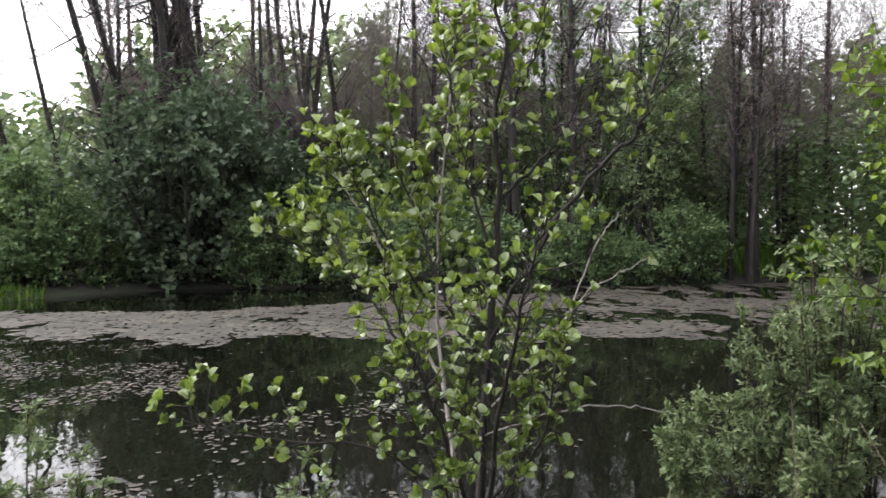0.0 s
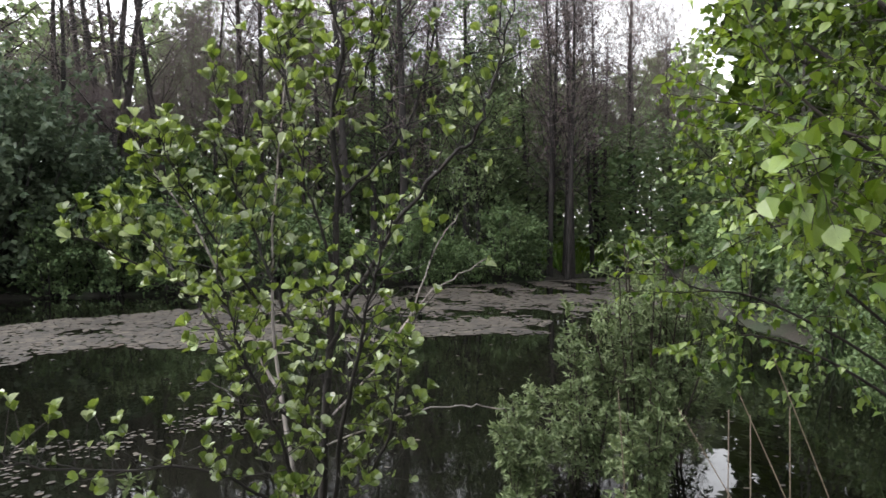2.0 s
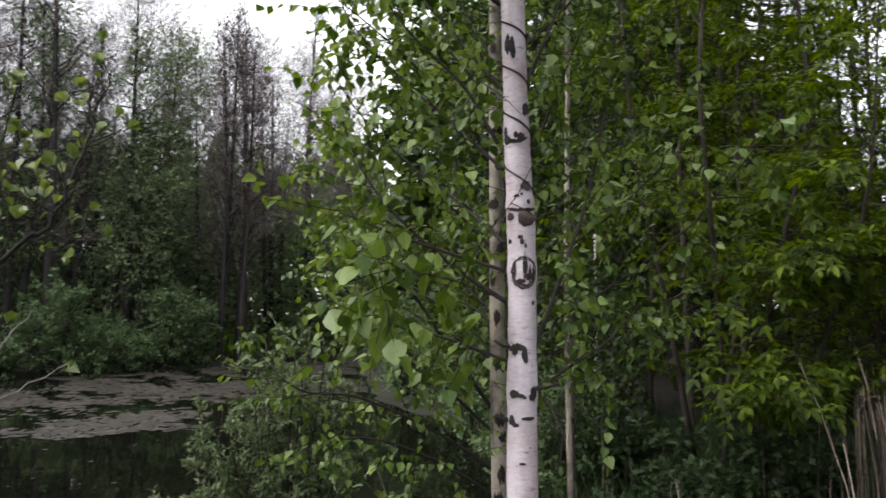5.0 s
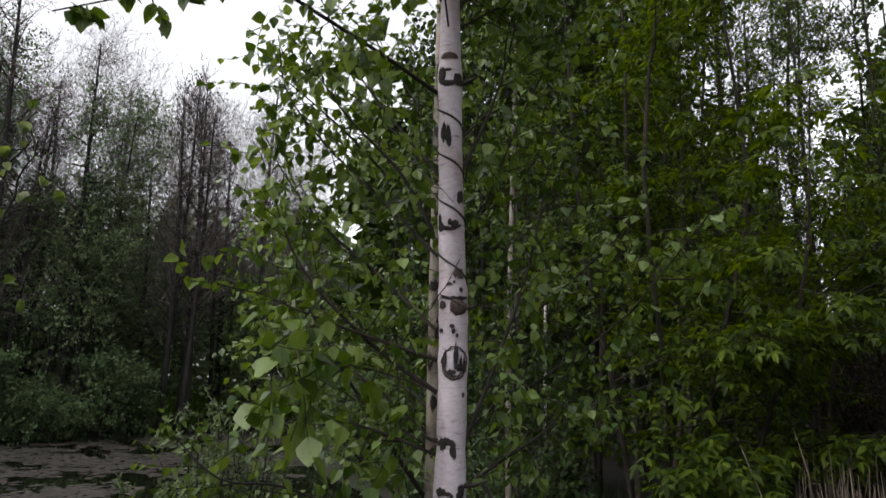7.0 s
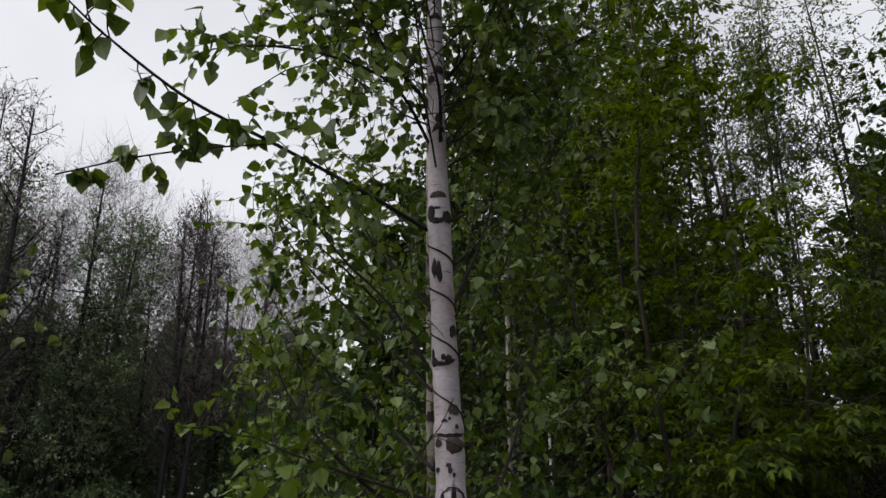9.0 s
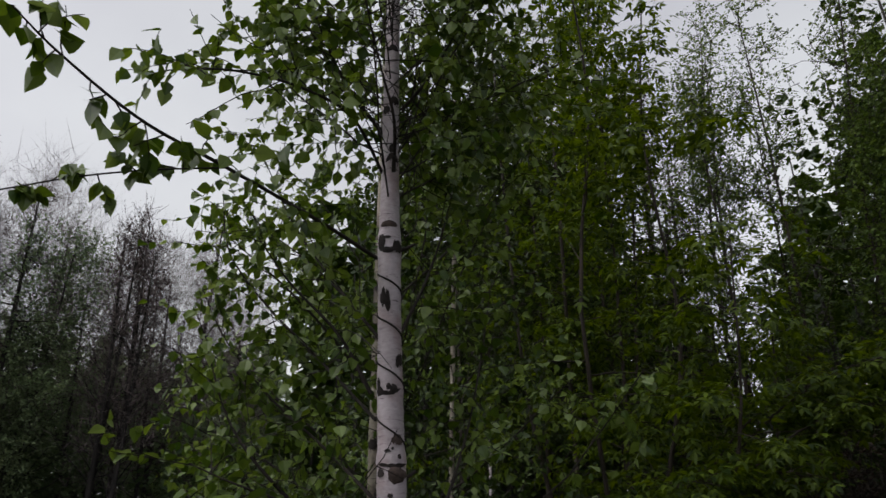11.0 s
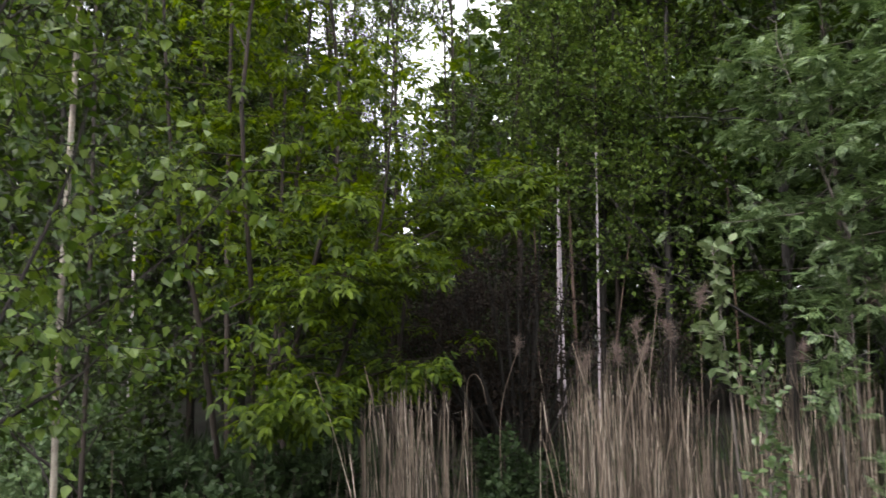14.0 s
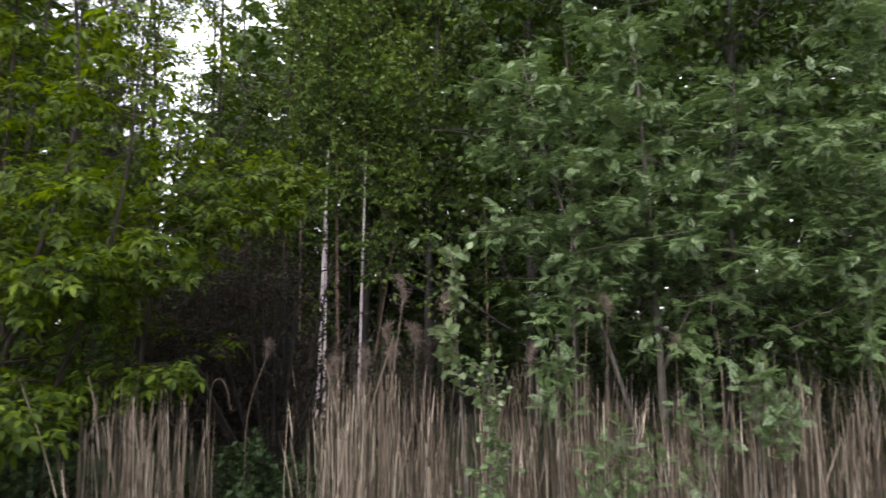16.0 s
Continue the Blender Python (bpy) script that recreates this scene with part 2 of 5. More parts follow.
# ---------------------------------------------------------------- mesh tools
class Buf:
    """Collects triangles for one mesh."""

    def __init__(self):
        self.v, self.f, self.n = [], [], 0

    def add(self, v, f):
        self.v.append(np.asarray(v, float))
        self.f.append(np.asarray(f, int) + self.n)
        self.n += len(v)

    def tube(self, pts, r0, r1, sides=5, cap=False):
        pts = np.asarray(pts, float)
        k = len(pts)
        d = np.gradient(pts, axis=0)
        d /= np.linalg.norm(d, axis=1)[:, None] + 1e-9
        ref = np.array([0.31, 0.95, 0.05]) if abs(d[0][2]) > 0.5 else np.array([0.02, 0.05, 1.0])
        a = np.cross(d, ref)
        a /= np.linalg.norm(a, axis=1)[:, None] + 1e-9
        b = np.cross(d, a)
        ang = np.arange(sides) * 2 * math.pi / sides
        rad = np.linspace(r0, r1, k) if np.isscalar(r0) else np.asarray(r0, float)
        ring = pts[:, None] + rad[:, None, None] * (np.cos(ang)[None, :, None] * a[:, None] + np.sin(ang)[None, :, None] * b[:, None])
        i = np.arange(k - 1)[:, None] * sides
        j = np.arange(sides)[None]
        p, q = (i + j).ravel(), (i + (j + 1) % sides).ravel()
        f = np.concatenate([np.stack([p, q, q + sides], 1), np.stack([p, q + sides, p + sides], 1)])
        v = ring.reshape(-1, 3)
        if cap:
            v = np.concatenate([v, pts[-1:]])
            e = (k - 1) * sides + np.arange(sides)
            f = np.concatenate([f, np.stack([e, (k - 1) * sides + (np.arange(sides) + 1) % sides, np.full(sides, k * sides)], 1)])
        self.add(v, f)

    def scatter(self, template, pos, axis, nrm, size):
        """Sets a copy of template (vertices, triangles) at every place: y along axis, z along nrm."""
        tv, tf = template
        pos, axis, nrm = (np.asarray(q, float).reshape(-1, 3) for q in (pos, axis, nrm))
        if not len(pos):
            return
        axis = axis / (np.linalg.norm(axis, axis=1)[:, None] + 1e-9)
        side = np.cross(axis, nrm)
        side /= np.linalg.norm(side, axis=1)[:, None] + 1e-9
        up = np.cross(side, axis)
        size = np.broadcast_to(size, len(pos))
        tv = np.asarray(tv, float)
        v = pos[:, None] + size[:, None, None] * (tv[None, :, :1] * side[:, None] + tv[None, :, 1:2] * axis[:, None] + tv[None, :, 2:] * up[:, None])
        f = np.asarray(tf, int)[None] + (np.arange(len(pos)) * len(tv))[:, None, None]
        self.add(v.reshape(-1, 3), f.reshape(-1, 3))

    def mesh(self, name, material, smooth=False):
        me = bpy.data.meshes.new(name)
        v, f = np.concatenate(self.v), np.concatenate(self.f)
        me.from_pydata(v.tolist(), [], f.tolist())
        if smooth:
            me.polygons.foreach_set("use_smooth", np.ones(len(f), bool))
        me.materials.append(material)
        me.update()
        return me


def thing(name, x=0.0, y=0.0, z=0.0, label="", category="", group="", kind=""):
    ob = new(name)
    ob.empty_display_size = 0.1
    ob.matrix_basis = pose(x, y, z)
    return tagged(ob, label, category, group, kind)


def part(name, buf, material, parent, label="", smooth=False, kind=""):
    me = buf if isinstance(buf, bpy.types.Mesh) else buf.mesh(name, material, smooth)
    ob = new(name, me)
    ob.parent = parent
    return tagged(ob, label, kind=kind)


def unit(v):
    v = np.asarray(v, float)
    return v / (np.linalg.norm(v, axis=-1, keepdims=True) + 1e-9)


def smooth_line(pts, n):
    """A soft curve of n points through a few given ones."""
    p = np.asarray(pts, float)
    p = np.concatenate([2 * p[:1] - p[1:2], p, 2 * p[-1:] - p[-2:-1]])
    out = []
    for u in np.linspace(0, len(pts) - 1 - 1e-6, n):
        i, t = int(u), u - int(u)
        a, b, c, d = p[i:i + 4]
        out.append(0.5 * (2 * b + (c - a) * t + (2 * a - 5 * b + 4 * c - d) * t * t + (3 * b - a - 3 * c + d) * t ** 3))
    return np.array(out)


def shoot(rng, p0, d, length, n=4, wander=0.25, up=0.15):
    """A wandering line from p0."""
    pts, d, p = [np.asarray(p0, float)], unit(d), np.asarray(p0, float)
    for _ in range(n):
        d = unit(d + rng.normal(0, wander, 3) + np.array([0, 0, up]))
        p = p + d * length / n
        pts.append(p)
    return np.array(pts)


def along(pts, u):
    s = u * (len(pts) - 1)
    i = min(int(s), len(pts) - 2)
    return pts[i] + (pts[i + 1] - pts[i]) * (s - i), unit(pts[i + 1] - pts[i])


def branches(rng, pts, n, lo, hi, length, spread=1.0, up=0.4, wander=0.2, seg=4):
    """n side shoots of a line; length is a function of the place along it."""
    out = []
    for k in range(n):
        u = lo + (hi - lo) * (k + rng.random()) / n
        p, d = along(pts, u)
        out.append((u, shoot(rng, p, unit(d * 0.35 + unit(rng.normal(0, 1, 3)) * spread + np.array([0, 0, up])), length(u) * rng.uniform(0.7, 1.25), seg, wander, up * 0.25)))
    return out


# leaf outlines, one long, y along the midrib
def leaf_shape(widths, fold=0.12, droop=0.1):
    """A leaf folded a little on its midrib: widths at even steps from the stalk to the tip."""
    n = len(widths)
    v, f = [], []
    for i, w in enumerate(widths):
        y = i / (n - 1)
        z = -droop * y * y
        v += [(-w, y, z + fold * w), (0, y, z), (w, y, z + fold * w)]
    for i in range(n - 1):
        a, b = 3 * i, 3 * i + 3
        if widths[i] == 0:
            f += [(a + 1, b + 1, b), (a + 1, b + 2, b + 1)]
        elif widths[i + 1] == 0:
            f += [(a, a + 1, b + 1), (a + 1, a + 2, b + 1)]
        else:
            f += [(a, a + 1, b + 1), (a, b + 1, b), (a + 1, a + 2, b + 2), (a + 1, b + 2, b + 1)]
    return np.array(v), np.array(f)


ALDER_LEAF = leaf_shape([0.0, 0.16, 0.30, 0.40, 0.39, 0.2], 0.5, 0.1)
BIRCH_SMALL = (np.array([(0, 0, 0), (0.4, 0.3, 0.08), (0, 0.42, -0.03), (-0.4, 0.3, 0.08), (0, 1, -0.1)]), np.array([(0, 1, 2), (0, 2, 3), (1, 4, 2), (2, 4, 3)]))
BIRCH_LEAF = leaf_shape([0.06, 0.40, 0.36, 0.2, 0.0], 0.2, 0.12)
WILLOW_LEAF = (np.array([(0, 0, 0), (0.2, 0.45, 0.06), (0, 1, -0.08), (-0.2, 0.45, 0.06)]), np.array([(0, 1, 2), (0, 2, 3)]))
LEAFLET = (np.array([(0, 0, 0), (0.2, 0.4, 0.04), (0, 1, -0.06), (-0.2, 0.4, 0.04)]), np.array([(0, 1, 2), (0, 2, 3)]))
ROUND_LEAF = leaf_shape([0.0, 0.34, 0.3, 0.0], 0.25, 0.1)
SMALL_LEAF = (np.array([(0, 0, 0), (0.36, 0.45, 0.05), (0, 1, -0.05), (-0.36, 0.45, 0.05)]), np.array([(0, 1, 2), (0, 2, 3)]))
BLADE = (np.array([(-0.018, 0, 0), (0.018, 0, 0), (-0.013, 0.55, 0.05), (0.013, 0.55, 0.05), (0, 1, 0.2)]), np.array([(0, 1, 3), (0, 3, 2), (2, 3, 4)]))
FLAKE = (np.array([(0.5, 0, 0), (0.2, 0.35, 0), (-0.3, 0.3, 0), (-0.5, -0.05, 0), (-0.1, -0.32, 0), (0.35, -0.25, 0)]), np.array([(0, 1, 2), (0, 2, 3), (0, 3, 4), (0, 4, 5)]))


def compound(pairs, leaflet, size, start=0.25, end_leaf=True, angle=0.9):
    """A feathered leaf, one long: pairs of leaflets on a stalk."""
    b = Buf()
    b.add([(-0.006, 0, 0), (0.006, 0, 0), (0, 0.95, -0.06)], [(0, 1, 2)])
    for k in range(pairs):
        y = start + (0.86 - start) * k / max(1, pairs - 1)
        for s in (-1, 1):
            b.scatter(leaflet, [(0, y, -0.06 * y)], [(s * math.sin(angle), math.cos(angle), -0.15)], [(0, 0.1, 1)], size * (1 - 0.15 * abs(2 * k / max(1, pairs - 1) - 0.8)))
    if end_leaf:
        b.scatter(leaflet, [(0, 0.9, -0.05)], [(0, 1, -0.2)], [(0, 0, 1)], size * 1.1)
    return np.concatenate(b.v), np.concatenate(b.f)


ROWAN_LEAF = compound(6, LEAFLET, 0.36, 0.16, True, 1.0)
MAPLE_LEAF = compound(2, leaf_shape([0.0, 0.2, 0.17, 0.0], 0.25, 0.25), 0.56, 0.4, True, 0.95)


def leaf_places(rng, line, n, lo=0.2, hang=0.0, out=1.0):
    """n places on a shoot with the way of each leaf and its face."""
    pos, ax, nm = [], [], []
    for k in range(n):
        p, d = along(line, lo + (1 - lo) * (k + rng.random() * 0.6) / n)
        a = unit(d * 0.5 + rng.normal(0, 0.6, 3) * out + np.array([0, 0, -hang]))
        pos.append(p)
        ax.append(a)
        nm.append(unit(np.array([0, 0, 1.0]) + rng.normal(0, 0.45, 3)))
    return pos, ax, nm


class Leaves:
    def __init__(self):
        self.p, self.a, self.n, self.s = [], [], [], []

    def add(self, places, size):
        p, a, n = places
        self.p += p
        self.a += a
        self.n += n
        self.s += list(size)

    def buf(self, template, pick=None):
        b = Buf()
        i = np.arange(len(self.p)) if pick is None else pick
        b.scatter(template, np.array(self.p)[i], np.array(self.a)[i], np.array(self.n)[i], np.array(self.s)[i])
        return b


def single_leaves(leaves, pick, template, material, limbs, name="leaf"):
    """Leaves that stand out, each an object of its own on one shared mesh, held by its nearest limb."""
    b = Buf()
    b.add(*template)
    me = b.mesh(name, material)
    for i in pick:
        a = unit(leaves.a[i])
        s = unit(np.cross(a, leaves.n[i]))
        u = np.cross(s, a)
        m = Matrix(((s[0], a[0], u[0]), (s[1], a[1], u[1]), (s[2], a[2], u[2])))
        ob = new(name, me)
        ob.parent = min(limbs, key=lambda limb: float(np.min(np.sum((limb[1] - leaves.p[i]) ** 2, axis=1))))[0]
        ob.matrix_basis = Matrix.LocRotScale(Vector(leaves.p[i]), m.to_quaternion(), (leaves.s[i],) * 3)


# ---------------------------------------------------------------- the pond and the ground
SHORE = np.array([(-60, 1), (-12, 3.0), (-3, 3.5), (0.6, 3.75), (2.4, 3.15), (4.0, 3.5), (5.5, 4.9), (7.2, 7.4), (8.8, 10.2), (10, 14.5), (13.5, 20.5), (18.5, 29.7), (15.4, 31.9), (12.3, 28.3),
                  (9.5, 26.4), (4.8, 26.4), (0, 26.4), (-4, 25.3), (-9.5, 24.6), (-12, 21.5), (-13, 18.8), (-20, 19), (-60, 21)], float)


def shore_distance(x, y):
    """Metres from the water's edge, below zero on the water."""
    x, y = np.asarray(x, float), np.asarray(y, float)
    best, inside = np.full(x.shape, 1e9), np.zeros(x.shape, bool)
    for (ax, ay), (bx, by) in zip(SHORE, np.roll(SHORE, -1, 0)):
        dx, dy = bx - ax, by - ay
        t = np.clip(((x - ax) * dx + (y - ay) * dy) / (dx * dx + dy * dy), 0, 1)
        best = np.minimum(best, np.hypot(x - ax - t * dx, y - ay - t * dy))
        if dy:
            cut = ((ay > y) != (by > y)) & (x < dx * (y - ay) / dy + ax)
            inside ^= cut
    return np.where(inside, -best, best)


def ground_height(x, y):
    sd = shore_distance(x, y)
    d = sd + 0.35 * np.clip(sd / 0.8, 0, 1) * np.sin(1.7 * np.asarray(x)) * np.sin(1.3 * np.asarray(y) + 1)
    lift = np.where(d > 0, 0.42 * (1 - np.exp(-np.maximum(d, 0) * 0.9)), -0.9 * (1 - np.exp(np.minimum(d, 0) * 0.5)))
    lift = lift - 0.28 * np.exp(-((np.asarray(x) - 7) ** 2 + (np.asarray(y) + 0.5) ** 2) / 14)
    far = np.clip((np.hypot(x, y) - 28) / 40, 0, 1)
    return lift + 0.05 * np.sin(2.3 * np.asarray(x) + 0.7 * np.asarray(y)) * np.sin(1.9 * np.asarray(y)) + 1.6 * far


def build_ground():
    u = np.linspace(-1, 1, 181)
    w = np.sign(u) * (18 * np.abs(u) + 900 * np.abs(u) ** 5)
    gx, gy = np.meshgrid(w + 3, w + 8)
    z = ground_height(gx, gy)
    v = np.stack([gx.ravel(), gy.ravel(), z.ravel()], 1)
    n = len(u)
    i = (np.arange(n - 1)[:, None] * n + np.arange(n - 1)[None]).ravel()
    b = Buf()
    b.add(v, np.concatenate([np.stack([i, i + 1, i + n + 1], 1), np.stack([i, i + n + 1, i + n], 1)]))
    ob = new("ground", b.mesh("ground", GROUND, True))
    tagged(ob, "dark leaf litter and soil of the pond's banks", "ground", kind="structure")


def build_water():
    b = Buf()
    b.add([(-60, -1, 0), (24, -1, 0), (24, 38, 0), (-60, 38, 0)], [(0, 1, 2), (0, 2, 3)])
    ob = new("water", b.mesh("water", WATER))
    tagged(ob, "still dark pond water mirroring the trees", "water", kind="structure")


def h(x, y):
    return float(ground_height(np.array(x, float), np.array(y, float)))


def scum_cover(x, y):
    """How thickly the scum lies, 0 to 1: a wide belt along the far shore, loose rafts before it."""
    wob = np.array([noise.fractal(Vector((a * 0.35, b * 0.22, 3.1)), 0.7, 2.0, 4) for a, b in zip(x, y)])
    fine = np.array([noise.fractal(Vector((a * 1.3, b * 0.8, 7.7)), 0.7, 2.0, 4) for a, b in zip(x, y)])
    near = 12.7 + 0.02 * (x + 2) ** 2 * (x < -2) + 0.25 * np.clip(x - 2, 0, 9)
    far = 17.0 + 0.62 * np.clip(x + 6, 0, 30)
    belt = np.clip((y - near) / 1.6, -1, 0.75) - np.clip((y - far) / 0.8, 0, 2) * (x < 3) - 0.35 * np.clip((x - 1) / 3, 0, 1)
    return belt + 1.0 * wob + 0.75 * fine


def build_scum():
    rng = np.random.default_rng(4)
    b = Buf()
    n = 130000
    x, y = rng.uniform(-17, 16, n), rng.uniform(10, 28, n)
    keep = (shore_distance(x, y) < -0.15) & (rng.random(n) < np.clip((scum_cover(x, y) + 0.02) / 0.5, 0, 1) ** 1.6)
    x, y = x[keep], y[keep]
    ang = rng.normal(0, 0.5, len(x))
    ax = np.stack([np.cos(ang), np.sin(ang), 0 * ang], 1)
    b.scatter(FLAKE, np.stack([x, y, rng.uniform(0.004, 0.012, len(x))], 1), ax, np.tile([0, 0, 1.0], (len(x), 1)), rng.uniform(0.04, 0.24, len(x)))
    tagged(new("scum_belt", b.mesh("scum_belt", SCUM)), "tan belt of pollen scum and old leaves afloat along the far shore", "pond scum", kind="stuff")
    b = Buf()
    n = 60000
    x, y = rng.uniform(-9, 9, n), rng.uniform(4, 14, n)
    wob = np.array([noise.fractal(Vector((p * 0.55, q * 0.5, 1.3)), 0.7, 2.0, 4) for p, q in zip(x, y)])
    left = np.clip((0.4 - x) / 2.2, -0.2, 1) * np.clip((12.2 - y) / 1.5, 0, 1)
    keep = (shore_distance(x, y) < -0.1) & (rng.random(n) < np.clip(0.4 * left + 1.5 * wob * np.clip((0.8 - x) / 1.6, 0.15, 1) - 0.2, 0.004, 0.9))
    x, y = x[keep], y[keep]
    ang = rng.uniform(0, 6.3, len(x))
    ax = np.stack([np.cos(ang), np.sin(ang), 0 * ang], 1)
    b.scatter(FLAKE, np.stack([x, y, rng.uniform(0.003, 0.009, len(x))], 1), ax, np.tile([0, 0, 1.0], (len(x), 1)), rng.uniform(0.015, 0.085, len(x)))
    tagged(new("floating_leaves", b.mesh("floating_leaves", SCUM)), "old brown leaves scattered on the pond's water", "floating leaves", kind="stuff")


build_ground()
build_water()
build_scum()


# ---------------------------------------------------------------- far woods
def bare_tree(seed, height, radius, twiggy=1.0, stems=1, name="alder_tree"):
    """A slender alder before its leaves: a dark stem and a haze of purple twigs."""
    rng = np.random.default_rng(seed)
    root = thing(name)
    fine, buds, limbs = Buf(), Leaves(), Buf()
    for s in range(stems):
        trunk = Buf()
        off = np.array([0, 0, 0]) if stems == 1 else np.array([math.cos(2.4 * s), math.sin(2.4 * s), 0]) * 0.5
        hgt = height * rng.uniform(0.85, 1.05)
        top = off * rng.uniform(0.8, 1.9) + np.array([*rng.normal(0, height * 0.02, 2), hgt])
        mid = (off * 1.1 + top) / 2 + np.array([*rng.normal(0, height * 0.012, 2), 0])
        line = smooth_line([off + np.array([0, 0, -0.3]), mid, top], 12)
        trunk.tube(line, radius, radius * 0.16, 7)
        for u, limb in branches(rng, line, int(34 * twiggy), 0.25, 0.99, lambda q: hgt * 0.2 * (1.2 - q), 0.9, 0.4, 0.16, 5):
            limbs.tube(limb, radius * 0.24 * (1.1 - u * 0.6), 0.006, 4)
            for u2, tw in branches(rng, limb, 6, 0.15, 1.0, lambda q: hgt * 0.065, 0.9, 0.3, 0.2, 3):
                fine.tube(tw[[0, 2, 3]], 0.009, 0.005, 3)
                for u3, tt in branches(rng, tw, 2, 0.2, 1.0, lambda q: hgt * 0.036, 0.8, 0.25, 0.25, 2):
                    fine.tube(tt[[0, -1]], 0.007, 0.004, 3)
                    buds.add(leaf_places(rng, tt, 3, 0.2), rng.uniform(0.035, 0.095, 3))
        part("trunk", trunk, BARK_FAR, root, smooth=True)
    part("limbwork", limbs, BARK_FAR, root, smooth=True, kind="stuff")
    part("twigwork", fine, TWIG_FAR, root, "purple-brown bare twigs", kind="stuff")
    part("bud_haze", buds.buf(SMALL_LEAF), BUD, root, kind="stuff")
    return root


def leafy_tree(seed, height, radius, crown, leaf_mat, bark, base=0.25, n_limbs=30, per=9, size=0.09, name="woodland_tree", template=SMALL_LEAF):
    """A tree in young leaf: trunk, limbs, and small leaves set along its twigs."""
    rng = np.random.default_rng(seed)
    root = thing(name)
    trunk, lv, twigs = Buf(), Leaves(), Buf()
    top = np.array([*rng.normal(0, height * 0.03, 2), height])
    line = smooth_line([(0, 0, -0.3), top * 0.5 + np.array([*rng.normal(0, height * 0.015, 2), 0]), top], 12)
    trunk.tube(line, radius, radius * 0.15, 7)
    for u, limb in branches(rng, line, n_limbs, base, 1.0, lambda q: crown * (1.25 - 0.85 * q), 1.0, 0.3, 0.16, 5):
        trunk.tube(limb, radius * 0.3 * (1.15 - u), 0.006, 4)
        for u2, tw in branches(rng, limb, 8, 0.2, 1.0, lambda q: crown * 0.38, 0.9, 0.15, 0.2, 3):
            twigs.tube(tw[[0, -1]], 0.006, 0.003, 3)
            lv.add(leaf_places(rng, tw, per, 0.1, 0.25), rng.uniform(0.7, 1.3, per) * size)
            for u3, tt in branches(rng, tw, 2, 0.3, 1.0, lambda q: crown * 0.2, 0.9, 0.1, 0.2, 2):
                lv.add(leaf_places(rng, tt, per // 2 + 1, 0.1, 0.25), rng.uniform(0.7, 1.3, per // 2 + 1) * size)
    part("trunk", trunk, bark, root, smooth=True)
    part("twigwork", twigs, bark, root, kind="stuff")
    part("crown", lv.buf(template), leaf_mat, root, kind="stuff")
    return root


def bush(seed, height, spread, leaf_mat, bark, stems=9, per=8, size=0.08, name="bush", template=SMALL_LEAF, low=0.05, thick=0.012):
    """A shrub of many stems from one foot."""
    rng = np.random.default_rng(seed)
    root = thing(name)
    wood, lv = Buf(), Leaves()
    for s in range(stems):
        a = 6.283 * (s + rng.random()) / stems
        r = spread * rng.uniform(0.15, 0.9)
        hh = height * (1 - 0.55 * (r / spread) ** 2) * rng.uniform(0.8, 1.05)
        tip = np.array([r * math.cos(a), r * math.sin(a), hh])
        line = smooth_line([(0.1 * math.cos(a), 0.1 * math.sin(a), -0.2), tip * np.array([0.6, 0.6, 0.45]), tip], 8)
        wood.tube(line, thick * height, min(0.006, thick * height * 0.6), 5)
        for u, limb in branches(rng, line, 9, low + 0.1, 1.0, lambda q: spread * 0.42 * (1.2 - 0.5 * q), 1.0, 0.15, 0.2, 4):
            wood.tube(limb, 0.006, 0.003, 3)
            lv.add(leaf_places(rng, limb, per, 0.1), rng.uniform(0.7, 1.3, per) * size)
            for u2, tw in branches(rng, limb, 6, 0.15, 1.0, lambda q: spread * 0.17, 0.9, 0.1, 0.2, 2):
                lv.add(leaf_places(rng, tw, per, 0.05), rng.uniform(0.7, 1.3, per) * size)
    part("stemwork", wood, bark, root, smooth=True, kind="stuff")
    part("foliage", lv.buf(template), leaf_mat, root, kind="stuff")
    return root


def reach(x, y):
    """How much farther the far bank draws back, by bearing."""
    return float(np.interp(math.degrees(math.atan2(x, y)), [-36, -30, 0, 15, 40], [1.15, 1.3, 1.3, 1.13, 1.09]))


def stand(proto, places, labels, category, group, scale=(0.85, 1.15), seed=0, far=99.0, tilt=1.6):
    """Sets copies of the prototypes at the places; the prototypes themselves take the first ones. Beyond far they lie on the far bank."""
    rng = np.random.default_rng(seed)
    for k, (x, y, *own) in enumerate(places):
        src = proto[k % len(proto)]
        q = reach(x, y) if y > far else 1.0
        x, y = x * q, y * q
        m = pose(x, y, h(x, y) - 0.02, *(rng.normal(0, tilt, 2)), rng.uniform(0, 360))
        s = own[0] if len(own) == 1 else rng.uniform(*scale) * (own[1] if own else 1)
        if k < len(proto):
            src.matrix_basis = m
            ob = src
        else:
            ob = copy_thing(src, m)
        ob.scale = (s * q, s * q, s * q)
        tagged(ob, labels, category, group)


